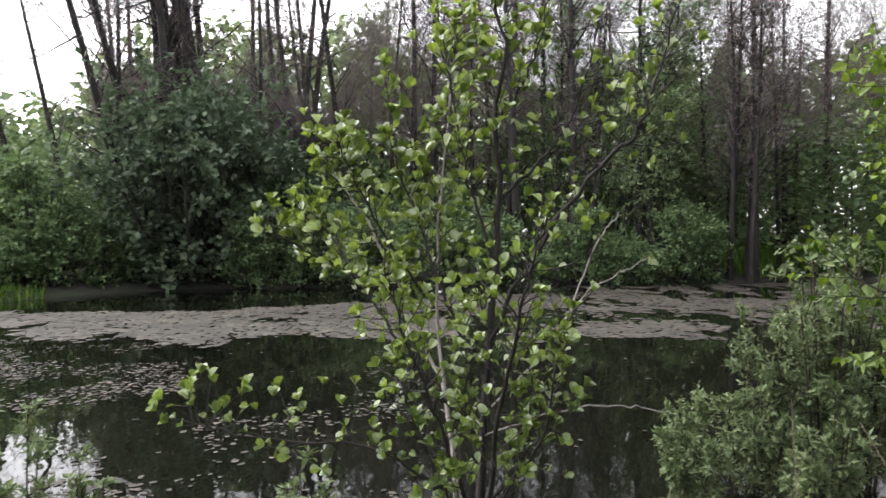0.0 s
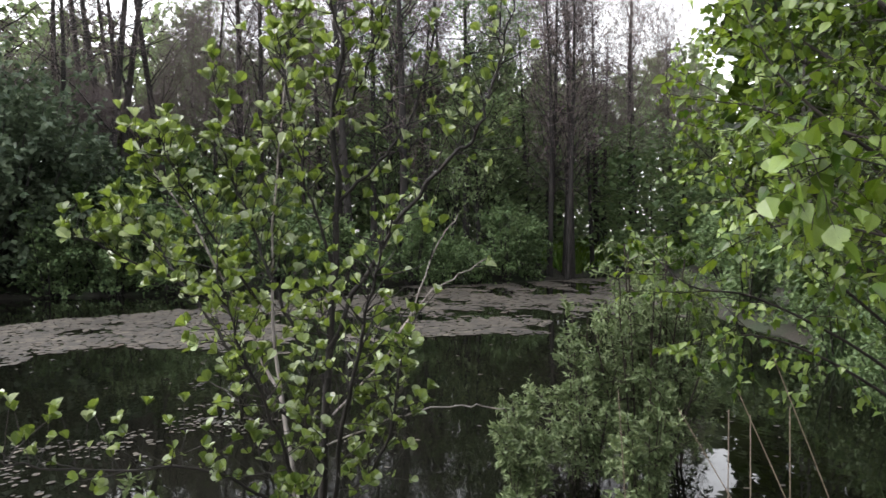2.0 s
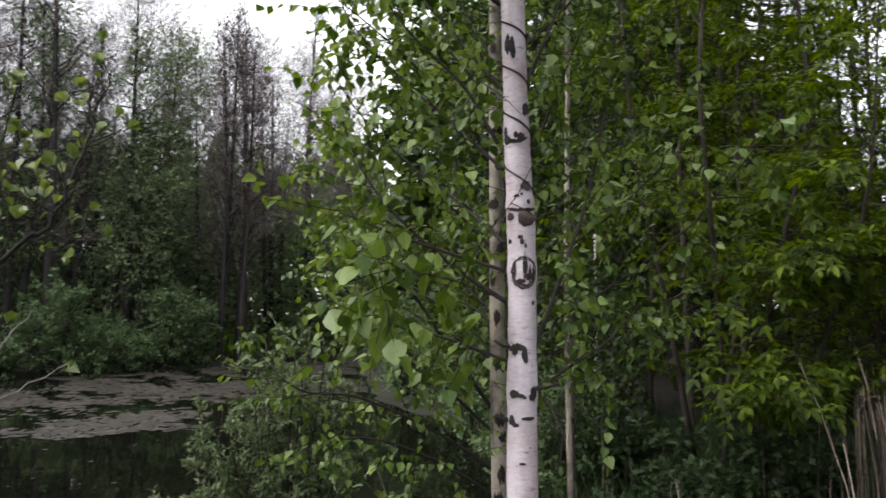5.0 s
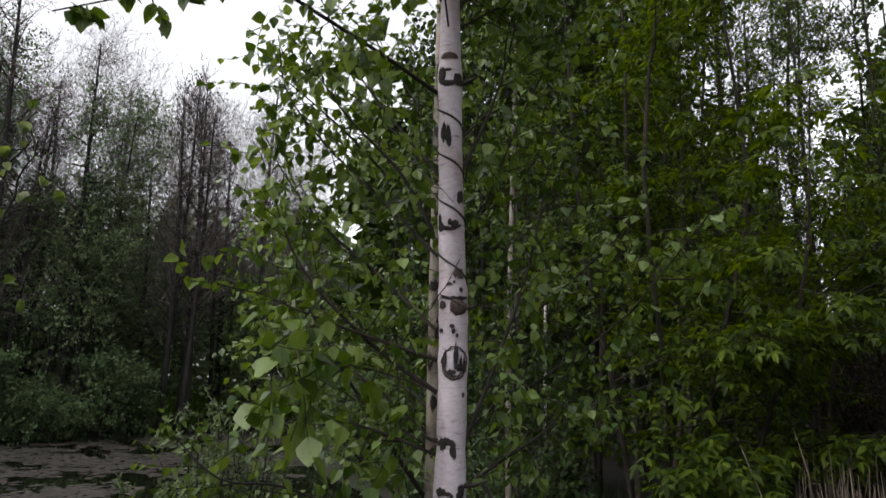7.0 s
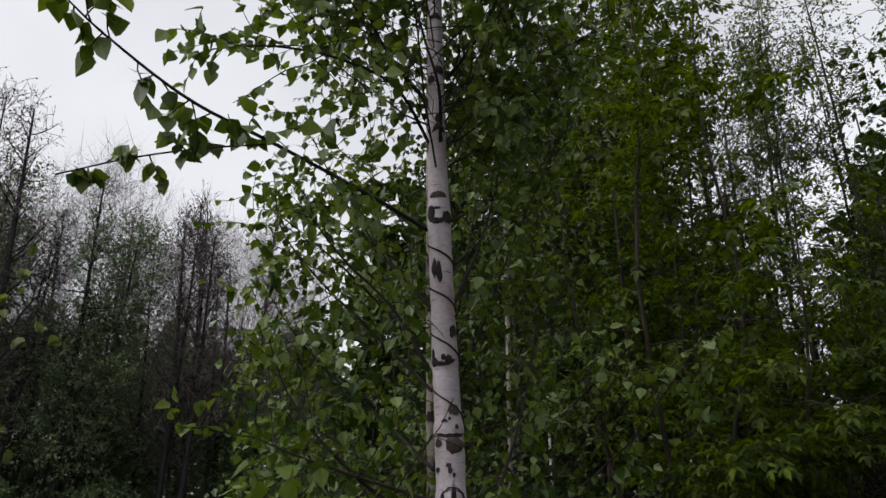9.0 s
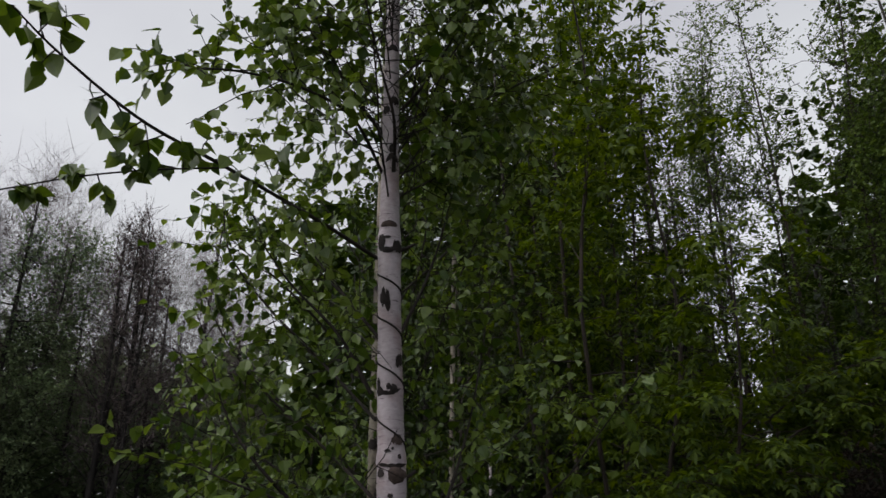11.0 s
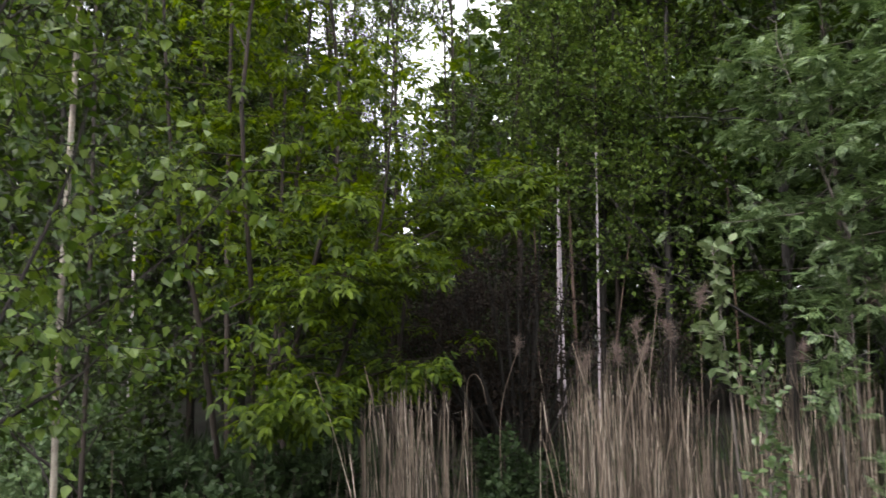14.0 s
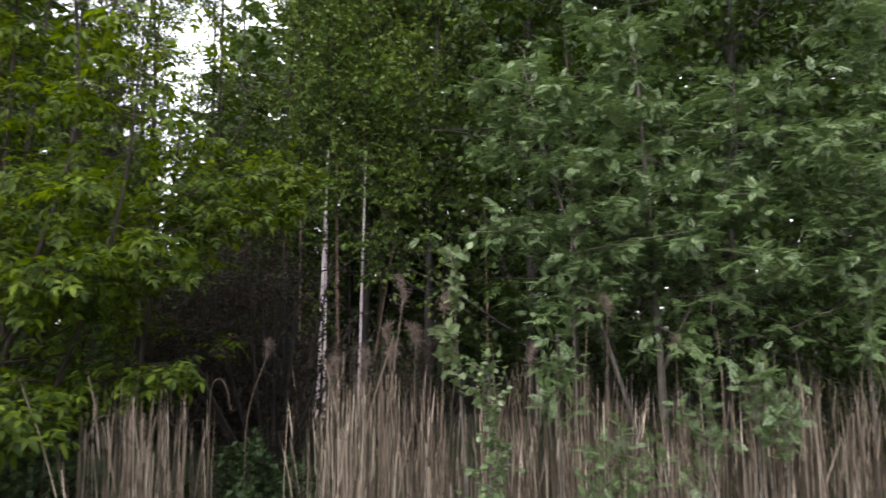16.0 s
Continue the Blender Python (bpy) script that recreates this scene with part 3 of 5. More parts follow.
# alders on the far bank: single stems, then the dense ranks behind
ALDERS = [bare_tree(11, 14.0, 0.16), bare_tree(12, 12.5, 0.13), bare_tree(13, 15.0, 0.17), bare_tree(14, 13.0, 0.12)]
stand(ALDERS, [
    (-0.4, 24.5), (1.2, 26.0), (2.6, 23.8), (3.6, 25.5, 1.1), (4.6, 24.6, 1.15), (6.0, 27.0), (7.2, 26.0, 0, 0.8),
    (13.2, 27.5), (14.6, 30.0), (15.8, 32.0), (17.0, 31.0), (12.8, 31.5), (18.5, 33.5, 0.9), (9.0, 30.0), (0.5, 31.0), (4.0, 32.0),
    (20.5, 33.0, 0.9), (22.0, 36.0, 0.9), (11.0, 34.0), (1.9, 27.8), (3.0, 30.8), (5.2, 29.0), (-1.2, 25.6), (0.2, 27.4), (2.2, 25.2, 0.9), (5.4, 25.8), (6.6, 29.0, 0.82)],
    "slender dark alder with bare hazy purple twigs on the far bank", "tree", "alders on the far bank", (0.88, 1.12), 5, 18.0)
BARE_ALDERS = [bare_tree(15, 14.0, 0.15, 0.62), bare_tree(16, 13.0, 0.12, 0.55), bare_tree(17, 15.0, 0.16, 0.6, 2)]
stand(BARE_ALDERS, [
    (-9.6, 23.0), (-8.3, 24.0), (-7.6, 23.0, 1.1), (-6.6, 24.5), (-6.2, 23.2), (-5.4, 26.8), (-4.2, 25.0), (-2.0, 27.0), (-11.2, 26.0), (-3.0, 32.0), (-8.0, 31.0), (-5.2, 24.2), (-3.2, 25.8), (-4.6, 28.0)],
    "slender dark alder with few bare twigs on the far bank", "tree", "alders on the far bank", (0.88, 1.12), 15, 18.0, 4.0)
clump = bare_tree(21, 12.5, 0.115, 1.0, 5, "alder_clump")
clump.matrix_basis = pose(11.9, 27.9, h(11.9, 27.9) - 0.05)
clump.scale = (1.12, 1.12, 1.12)
tagged(clump, "clump of five dark alder stems rising from one foot", "tree", "alders on the far bank")

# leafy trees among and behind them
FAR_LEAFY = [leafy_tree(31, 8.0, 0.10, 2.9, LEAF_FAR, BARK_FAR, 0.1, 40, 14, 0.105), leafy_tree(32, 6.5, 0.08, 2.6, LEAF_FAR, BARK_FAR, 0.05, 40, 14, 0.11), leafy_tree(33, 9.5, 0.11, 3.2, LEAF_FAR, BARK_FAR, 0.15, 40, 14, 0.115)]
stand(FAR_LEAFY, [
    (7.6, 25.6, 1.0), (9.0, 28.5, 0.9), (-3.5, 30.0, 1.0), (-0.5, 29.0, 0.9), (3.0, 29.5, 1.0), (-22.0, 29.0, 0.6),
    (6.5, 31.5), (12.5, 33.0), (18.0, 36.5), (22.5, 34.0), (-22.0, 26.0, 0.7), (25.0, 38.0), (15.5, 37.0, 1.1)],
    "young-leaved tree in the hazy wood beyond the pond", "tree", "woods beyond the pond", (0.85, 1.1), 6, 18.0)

stand([leafy_tree(34, 12.5, 0.11, 2.5, LEAF_BANK, BARK_FAR, 0.16, 60, 8, 0.1, "alder_tree")], [
    (4.6, 30.5, 1.15), (7.4, 29.8, 1.0), (9.6, 30.6, 1.04), (6.0, 33.0, 1.08), (12.6, 33.5, 1.12)],
    "round-crowned alder in fine grey-green leaf beyond the pond", "tree", "leafing alders beyond the pond", (0.9, 1.1), 16)

# the grey-green sallow and the undergrowth on the far bank
sallow = bush(41, 6.0, 3.9, LEAF_SALLOW, BARK_FAR, 44, 9, 0.19, "sallow_bush")
sallow.matrix_basis = pose(-9.4, 26.4, h(-9.4, 26.4) - 0.3)
sallow.scale = (1.3, 1.3, 1.3)
dark_bush = bush(45, 3.6, 1.9, LEAF_DARK, BARK_FAR, 20, 8, 0.15, "elder_bush")
dark_bush.matrix_basis = pose(-5.6, 27.6, h(-5.6, 27.6) - 0.05)
dark_bush.scale = (1.3, 1.3, 1.3)
tagged(dark_bush, "dark-green elder bush beside the sallow", "bush")
for lx, ly, rx, ry, sc, k in [(-11.3, 22.0, 2, -9, 0.8, 0), (-12.4, 21.6, 0, -22, 0.62, 1), (-10.4, 22.4, -2, -13, 0.85, 3), (-13.6, 23.0, 0, -17, 0.8, 2), (-8.7, 23.4, 0, -5, 1.05, 2), (-9.4, 22.6, 0, 4, 1.1, 0), (-9.0, 22.2, 0, -24, 0.95, 2), (-8.5, 22.6, 0, -16, 1.05, 0), (-8.0, 22.9, 0, -9, 1.1, 2), (-7.3, 23.0, 0, -3, 1.15, 0)]:
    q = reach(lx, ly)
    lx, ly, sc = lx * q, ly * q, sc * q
    leaning = copy_thing(BARE_ALDERS[k % 3], pose(lx, ly, h(lx, ly) - 0.05, rx, ry, 40 * k))
    leaning.scale = (sc, sc, sc)
    tagged(leaning, "dark alder leaning out over the far bank", "tree", "alders on the far bank")
tagged(sallow, "broad grey-green sallow bush leaning over the far shore", "bush")
log = thing("fallen_log", -11.4, 18.9, h(-11.4, 18.9) + 0.1, "dark fallen log lying on the grassy far bank", "log")
log_wood = Buf()
log_wood.tube(smooth_line([(-0.75, -0.1, 0.0), (0.0, 0.03, 0.03), (0.8, 0.12, 0.06)], 10), 0.09, 0.06, 9, True)
part("trunk", log_wood, BARK_FAR, log, smooth=True)
log_wood = Buf()
log_wood.tube([(0.2, 0.05, 0.06), (0.3, 0.0, 0.25), (0.36, -0.03, 0.42)], 0.02, 0.008, 6)
part("branch_stub", log_wood, BARK_GREY, log, "short pale broken branch", smooth=True)
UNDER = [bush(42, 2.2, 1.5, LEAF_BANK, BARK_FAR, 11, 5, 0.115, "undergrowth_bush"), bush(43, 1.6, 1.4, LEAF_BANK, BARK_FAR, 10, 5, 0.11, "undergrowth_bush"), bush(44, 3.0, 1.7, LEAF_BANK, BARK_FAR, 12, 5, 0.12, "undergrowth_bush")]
stand(UNDER, [
    (-11.0, 19.5), (-13.6, 20.2), (-3.9, 19.6), (-2.6, 19.7), (-1.3, 20.2), (0.2, 20.8), (1.6, 21.2), (3.0, 21.9), (4.4, 22.5), (5.6, 22.9), (6.8, 23.3), (8.0, 23.8), (9.2, 24.5),
    (-15.8, 21.0), (-1.8, 22.0), (1.6, 23.0), (6.2, 24.6), (-5.4, 19.4, 0.8), (18.4, 27.5), (15.2, 21.8), (12.6, 17.4), (10.2, 13.6), (10.0, 11.4), (8.3, 8.0, 0.6), (7.2, 7.0, 0.55), (6.5, 6.2, 0.5), (6.0, 5.2, 0.5), (7.9, 8.6, 0.6), (-8.8, 19.2, 0.7)],
    "low dark-green undergrowth along the far bank", "bush", "undergrowth on the far bank", (0.8, 1.15), 8, 18.0)

for k, (ux, uy, us) in enumerate([(-12.6, 22.4, 1.1), (-13.6, 21.4, 1.0), (-14.6, 20.6, 1.1), (-11.6, 23.8, 1.2), (-15.8, 21.4, 1.2), (-13.2, 23.2, 1.5), (-10.6, 24.9, 0.9), (-17.0, 22.4, 1.4), (-15.0, 23.6, 1.6), (-6.6, 25.4, 1.0), (-5.2, 25.6, 1.1), (-3.4, 25.7, 1.0)]):
    shrub = copy_thing(UNDER[k % 3], pose(ux, uy, h(ux, uy) - 0.05, 0, 0, 57 * k))
    shrub.scale = (us, us, us)
    tagged(shrub, "low dark-green undergrowth along the far bank", "bush", "undergrowth on the far bank")

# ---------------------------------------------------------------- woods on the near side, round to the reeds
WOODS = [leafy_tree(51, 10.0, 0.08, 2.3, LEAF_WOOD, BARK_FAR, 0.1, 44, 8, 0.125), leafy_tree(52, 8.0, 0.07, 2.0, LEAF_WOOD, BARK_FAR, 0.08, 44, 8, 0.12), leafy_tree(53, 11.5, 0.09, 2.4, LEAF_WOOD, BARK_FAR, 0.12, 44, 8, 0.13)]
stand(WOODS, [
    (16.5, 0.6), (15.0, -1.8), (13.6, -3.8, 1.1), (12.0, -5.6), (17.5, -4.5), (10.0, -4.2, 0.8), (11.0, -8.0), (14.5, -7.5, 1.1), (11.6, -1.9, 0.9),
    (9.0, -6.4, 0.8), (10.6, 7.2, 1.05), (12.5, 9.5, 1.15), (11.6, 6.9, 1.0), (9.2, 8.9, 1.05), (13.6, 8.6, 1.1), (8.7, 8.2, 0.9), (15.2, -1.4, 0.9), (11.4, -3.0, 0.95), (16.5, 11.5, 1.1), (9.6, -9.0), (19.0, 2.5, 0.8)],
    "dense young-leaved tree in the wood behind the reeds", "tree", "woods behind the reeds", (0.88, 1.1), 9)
# paler leaves than the woods' own, standing in for light on these crowns
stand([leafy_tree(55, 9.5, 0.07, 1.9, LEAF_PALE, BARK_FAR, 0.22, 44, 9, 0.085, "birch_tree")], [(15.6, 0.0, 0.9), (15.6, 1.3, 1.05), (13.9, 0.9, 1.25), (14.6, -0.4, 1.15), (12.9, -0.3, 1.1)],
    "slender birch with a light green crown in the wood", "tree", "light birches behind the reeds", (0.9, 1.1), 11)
# trees out of view behind the camera, added to close off the light there
stand([leafy_tree(54, 10.0, 0.09, 2.4, LEAF_WOOD, BARK_FAR, 0.12, 26, 5, 0.22)], [
    (-6, -7), (-2, -9), (3, -9.5), (-10, -4), (5.5, -12), (-14, -8), (0, -14), (-16, 0), (-20, -4), (-26, 6)],
    "unseen young-leaved tree added on the near bank", "tree", "trees on the near bank", (0.85, 1.15), 10)
MID_BUSH = [bush(61, 2.6, 1.5, LEAF_WOOD, BARK_FAR, 10, 7, 0.08, "woodland_bush"), bush(62, 1.8, 1.3, LEAF_WOOD, BARK_FAR, 10, 7, 0.075, "woodland_bush")]
stand(MID_BUSH, [
    (11.6, 3.4), (10.0, 4.6), (13.8, -2.0), (12.2, -3.4), (10.6, -4.6), (9.4, -5.6), (8.2, 6.8), (7.0, 6.0, 0.8), (14.4, 2.0), (12.8, 5.0), (9.8, 10.4), (14.2, 0.0), (7.6, -7.4)],
    "green woodland bush under the trees", "bush", "bushes behind the reeds", (0.85, 1.15), 12)

# ---------------------------------------------------------------- distant woods all round
def wood_wall(name, label, seed, n, draw, top, leaf, size, stems, stem_mat=BARK_FAR, low=0.3, open_=-0.22):
    """A depth of woodland too far or too thick to tell apart: clumps of leaves between thin stems."""
    rng = np.random.default_rng(seed)
    lv, wood = Buf(), Buf()
    x, y = draw(rng, n)
    z = ground_height(x, y) + low + (top(x, y) - low) * rng.random(n) ** 0.95
    gap = np.array([noise.noise(Vector((p * 0.45, q * 0.45, r * 0.5))) for p, q, r in zip(x, y, z)])
    keep = gap > open_
    x, y, z = x[keep], y[keep], z[keep]
    m = len(x)
    lv.scatter(SMALL_LEAF, np.stack([x, y, z], 1), rng.normal(0, 1, (m, 3)) * np.array([1, 1, 0.5]), rng.normal(0, 0.6, (m, 3)) + np.array([0, 0, 0.8]), rng.uniform(0.6, 1.3, m) * size)
    sx, sy = draw(rng, stems)
    for p, q in zip(sx, sy):
        z0, t = h(p, q), float(top(np.array(p), np.array(q)))
        wood.tube([(p, q, z0 - 0.2), (p + rng.normal(0, 0.2), q + rng.normal(0, 0.2), z0 + t * 0.6), (p + rng.normal(0, 0.5), q + rng.normal(0, 0.5), z0 + t * rng.uniform(0.75, 1.0))], 0.08, 0.02, 4)
    root = thing(name, 0, 0, 0, label, "woods", kind="stuff")
    part("leafage", lv, leaf, root, kind="stuff")
    part("stemwork", wood, stem_mat, root, kind="stuff")


def ring(lo, hi, a0, a1):
    """Places between two distances and two bearings (degrees, clockwise from ahead)."""
    def draw(rng, n):
        a, r = np.radians(rng.uniform(a0, a1, n)), rng.uniform(lo, hi, n)
        return r * np.sin(a), r * np.cos(a)
    return draw


def bearing(x, y):
    return np.degrees(np.arctan2(x, y))


def far_top(x, y):
    a = bearing(x, y)
    lobes = 1.5 * np.abs(np.sin(a * 0.33 + 0.6)) + 0.8 * np.abs(np.sin(a * 0.9))
    return 9.9 + lobes - 2.2 * np.clip((a - 3) / 5, 0, 1) + 0.6 * np.sin(a * 2.1) - 5.0 * np.clip((-a - 22) / 6, 0, 1)


def right_top(x, y):
    a = bearing(x, y)
    return 12.5 + 1.2 * np.sin(a * 0.25) + 1.2 * np.sin(a * 0.77) + 2.0 * np.clip((a - 80) / 8, 0, 1) - 1.0 * np.clip((70 - a) / 6, 0, 1) * np.clip((a - 42) / 6, 0, 1) - 7.2 * np.exp(-((a - 71.5) / 5.2) ** 2)


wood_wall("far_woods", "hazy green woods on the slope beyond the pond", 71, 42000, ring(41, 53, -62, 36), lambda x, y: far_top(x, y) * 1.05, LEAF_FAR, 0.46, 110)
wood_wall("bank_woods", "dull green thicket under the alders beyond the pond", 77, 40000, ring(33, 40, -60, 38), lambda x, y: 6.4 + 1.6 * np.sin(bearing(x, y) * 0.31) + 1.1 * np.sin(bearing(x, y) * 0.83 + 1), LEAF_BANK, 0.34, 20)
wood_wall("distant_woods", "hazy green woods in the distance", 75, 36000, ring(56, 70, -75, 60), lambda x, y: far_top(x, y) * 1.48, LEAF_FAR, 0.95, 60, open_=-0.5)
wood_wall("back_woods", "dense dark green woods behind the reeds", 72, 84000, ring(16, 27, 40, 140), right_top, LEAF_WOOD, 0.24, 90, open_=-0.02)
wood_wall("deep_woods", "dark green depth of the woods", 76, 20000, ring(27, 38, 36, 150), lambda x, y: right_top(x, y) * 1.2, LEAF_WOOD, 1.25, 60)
# never in view: added to close the surroundings at the back
wood_wall("near_woods", "unseen green woods added on the bank behind", 73, 12000, ring(20, 34, 140, 300), lambda x, y: 8.0 + 0 * x, LEAF_WOOD, 0.6, 40)


def twig_haze(name, label, seed, n, draw, low, top, length):
    """The bare tops of a rank of alders, too fine to tell apart."""
    rng = np.random.default_rng(seed)
    x, y = draw(rng, n)
    z = ground_height(x, y) + low + (top(x, y) - low) * rng.random(n) ** 0.85
    gap = np.array([noise.noise(Vector((p * 0.6, q * 0.6, r * 0.22))) for p, q, r in zip(x, y, z)])
    keep = gap > -0.12
    m = int(keep.sum())
    b = Buf()
    sliver = (np.array([(-0.005, 0, 0), (0.005, 0, 0), (0.0025, 1, 0.05)]), np.array([(0, 1, 2)]))
    ax = rng.normal(0, 0.75, (m, 3)) + np.array([0, 0, 0.9])
    b.scatter(sliver, np.stack([x, y, z], 1)[keep], ax, rng.normal(0, 1, (m, 3)), rng.uniform(0.5, 1.5, m) * length)
    root = thing(name, 0, 0, 0, label, "woods", kind="stuff")
    part("twigwork", b, TWIG_FAR, root, kind="stuff")


def rank_top(x, y):
    a = bearing(x, y)
    return 9.5 + 2.0 * np.exp(-((a - 17) / 7) ** 2) + 1.6 * np.abs(np.sin(a * 0.3)) + 0.9 * np.abs(np.sin(a * 0.8 + 1)) - 5.0 * np.clip((-a - 3) / 6, 0, 1)


twig_haze("alder_rank", "purple-brown haze of bare alder tops beyond the pond", 78, 120000, ring(31, 41, -26, 34), 5.6, lambda x, y: rank_top(x, y) * 1.24, 1.2)

for ax, ay, sc, k in [(15.5, 6.6, 0.85, 0), (17.0, 7.4, 0.9, 2), (14.4, 5.9, 0.75, 1)]:
    airy = copy_thing(ALDERS[k], pose(ax, ay, h(ax, ay) - 0.05, 0, 0, 70 * k))
    airy.scale = (sc, sc, sc)
    tagged(airy, "airy half-bare alder standing against the sky", "tree", "woods behind the reeds")


def grass_patch(name, seed, n, inside, low, high, label, width=1.0, mat=GRASS):
    """Blades of grass over a stretch; inside() draws their places."""
    rng = np.random.default_rng(seed)
    x, y = inside(rng, n)
    keep = shore_distance(x, y) > -0.15
    x, y = x[keep], y[keep]
    z = ground_height(x, y)
    b = Buf()
    m = len(x)
    ax = np.stack([rng.normal(0, 0.28, m), rng.normal(0, 0.28, m), np.ones(m)], 1)
    b.scatter((BLADE[0] * np.array([width, 1, 1]), BLADE[1]), np.stack([x, y, z - 0.02], 1), ax, rng.normal(0, 1, (m, 3)), rng.uniform(low, high, m))
    tagged(new(name, b.mesh(name, mat)), label, "grass", kind="stuff")


grass_patch("grass", 81, 9000, lambda r, n: (r.uniform(12, 24, n), r.uniform(28.5, 38, n)), 0.5, 1.0, "bright green grass on the far bank", 3.0)
grass_patch("grass", 82, 2200, lambda r, n: (r.uniform(-18, -12, n), r.uniform(18.6, 21.5, n)), 0.2, 0.42, "bright green grass on the far bank", 3.0)
grass_patch("grass", 83, 5000, lambda r, n: (r.uniform(-5, 6, n), r.uniform(1.5, 6, n)), 0.15, 0.4, "dark grass tufts on the near bank", 1.0, LEAF_DARK)
grass_patch("grass", 85, 7000, lambda r, n: (r.uniform(3.5, 9, n), r.uniform(3.2, 9.5, n)), 0.2, 0.55, "dark grass along the wooded bank", 1.6, LEAF_DARK)
grass_patch("grass", 84, 6000, lambda r, n: (r.uniform(2.5, 12, n), r.uniform(-5, 6, n)), 0.2, 0.55, "dark grass between the reeds", 1.0, LEAF_DARK)


# ---------------------------------------------------------------- the alder bush by the water
ALDER_LIMBS = [
    # from the foot up, with the radius at the foot
    (0.026, [(0.17, 3.5, 0.05), (0.186, 3.5, 0.64), (0.228, 3.5, 1.43), (0.284, 3.5, 2.13), (0.256, 3.5, 2.55), (0.31, 3.48, 2.84), (0.24, 3.45, 3.12), (0.2, 3.4, 3.5)], BARK_ALDER),
    (0.013, [(0.225, 3.5, 1.40), (0.466, 3.3, 1.91), (0.70, 3.05, 2.26), (0.82, 2.95, 2.39), (0.887, 2.9, 2.64), (0.97, 2.88, 2.95)], BARK_ALDER),
    (0.009, [(0.284, 3.5, 2.12), (0.48, 3.4, 2.32), (0.635, 3.35, 2.56), (0.72, 3.3, 2.9)], BARK_ALDER),
    (0.013, [(0.15, 3.55, 0.1), (0.02, 3.8, 1.02), (-0.17, 4.0, 1.48), (-0.42, 4.1, 1.98), (-0.62, 4.2, 2.27), (-0.75, 4.2, 2.5)], BARK_GREY),
    (0.011, [(0.12, 3.6, 0.1), (-0.03, 3.85, 1.5), (-0.01, 3.9, 2.18), (0.05, 3.9, 2.81), (0.10, 3.9, 3.1)], BARK_GREY),
    (0.012, [(0.16, 3.4, 0.1), (0.10, 3.0, 0.75), (-0.02, 2.8, 1.2), (-0.14, 2.65, 1.55), (-0.22, 2.6, 1.85)], BARK_ALDER),
    (0.012, [(0.2, 3.4, 0.3), (0.21, 2.8, 1.1), (0.24, 2.5, 1.5), (0.28, 2.35, 1.78), (0.33, 2.3, 1.98)], BARK_ALDER),
    (0.010, [(0.2, 3.45, 0.9), (-0.1, 3.3, 1.3), (-0.36, 3.4, 1.66), (-0.6, 3.7, 1.95), (-0.82, 3.85, 2.05)], BARK_ALDER),
    (0.009, [(-0.17, 3.98, 1.5), (-0.5, 3.9, 1.72), (-0.8, 3.9, 1.88), (-1.0, 3.9, 2.0)], BARK_ALDER),
    (0.007, [(0.0, 3.0, 0.85), (-0.3, 2.85, 1.08), (-0.6, 2.8, 1.12), (-0.9, 2.7, 1.2), (-1.0, 2.7, 1.3)], BARK_ALDER),
    (0.005, [(0.2, 3.3, 1.0), (0.56, 3.25, 1.13), (0.83, 3.28, 1.14), (1.05, 3.3, 1.11)], BARK_GREY),
    (0.006, [(0.24, 3.45, 1.1), (0.5, 3.2, 1.47), (0.68, 3.2, 1.86), (0.80, 3.2, 2.05)], BARK_GREY),
    (0.005, [(0.45, 3.3, 1.35), (0.64, 3.2, 1.66), (0.95, 3.2, 1.85)], BARK_GREY),
    (0.010, [(0.22, 3.5, 1.2), (0.02, 3.5, 1.6), (-0.12, 3.6, 2.0), (-0.25, 3.65, 2.35), (-0.3, 3.7, 2.75)], BARK_ALDER),
    (0.008, [(0.26, 3.5, 1.8), (0.12, 3.4, 2.2), (0.05, 3.35, 2.6), (-0.02, 3.3, 2.95)], BARK_ALDER),
    (0.008, [(0.27, 3.5, 2.5), (0.42, 3.4, 2.75), (0.5, 3.3, 3.05)], BARK_ALDER),
    (0.009, [(0.2, 3.45, 0.6), (0.42, 3.1, 1.0), (0.46, 2.9, 1.35), (0.5, 2.8, 1.6)], BARK_ALDER),
    (0.008, [(0.17, 3.45, 0.35), (0.02, 3.2, 0.75), (-0.12, 3.05, 1.1), (-0.2, 3.0, 1.4)], BARK_ALDER),
    (0.008, [(0.19, 3.45, 0.5), (0.34, 3.2, 0.85), (0.4, 3.1, 1.2), (0.38, 3.05, 1.5)], BARK_ALDER),
    (0.007, [(0.2, 3.45, 0.8), (0.1, 3.2, 1.15), (0.14, 3.1, 1.45), (0.18, 3.05, 1.75)], BARK_ALDER),
    (0.008, [(-0.1, 3.9, 1.6), (-0.4, 3.7, 2.1), (-0.55, 3.6, 2.45)], BARK_ALDER),
]


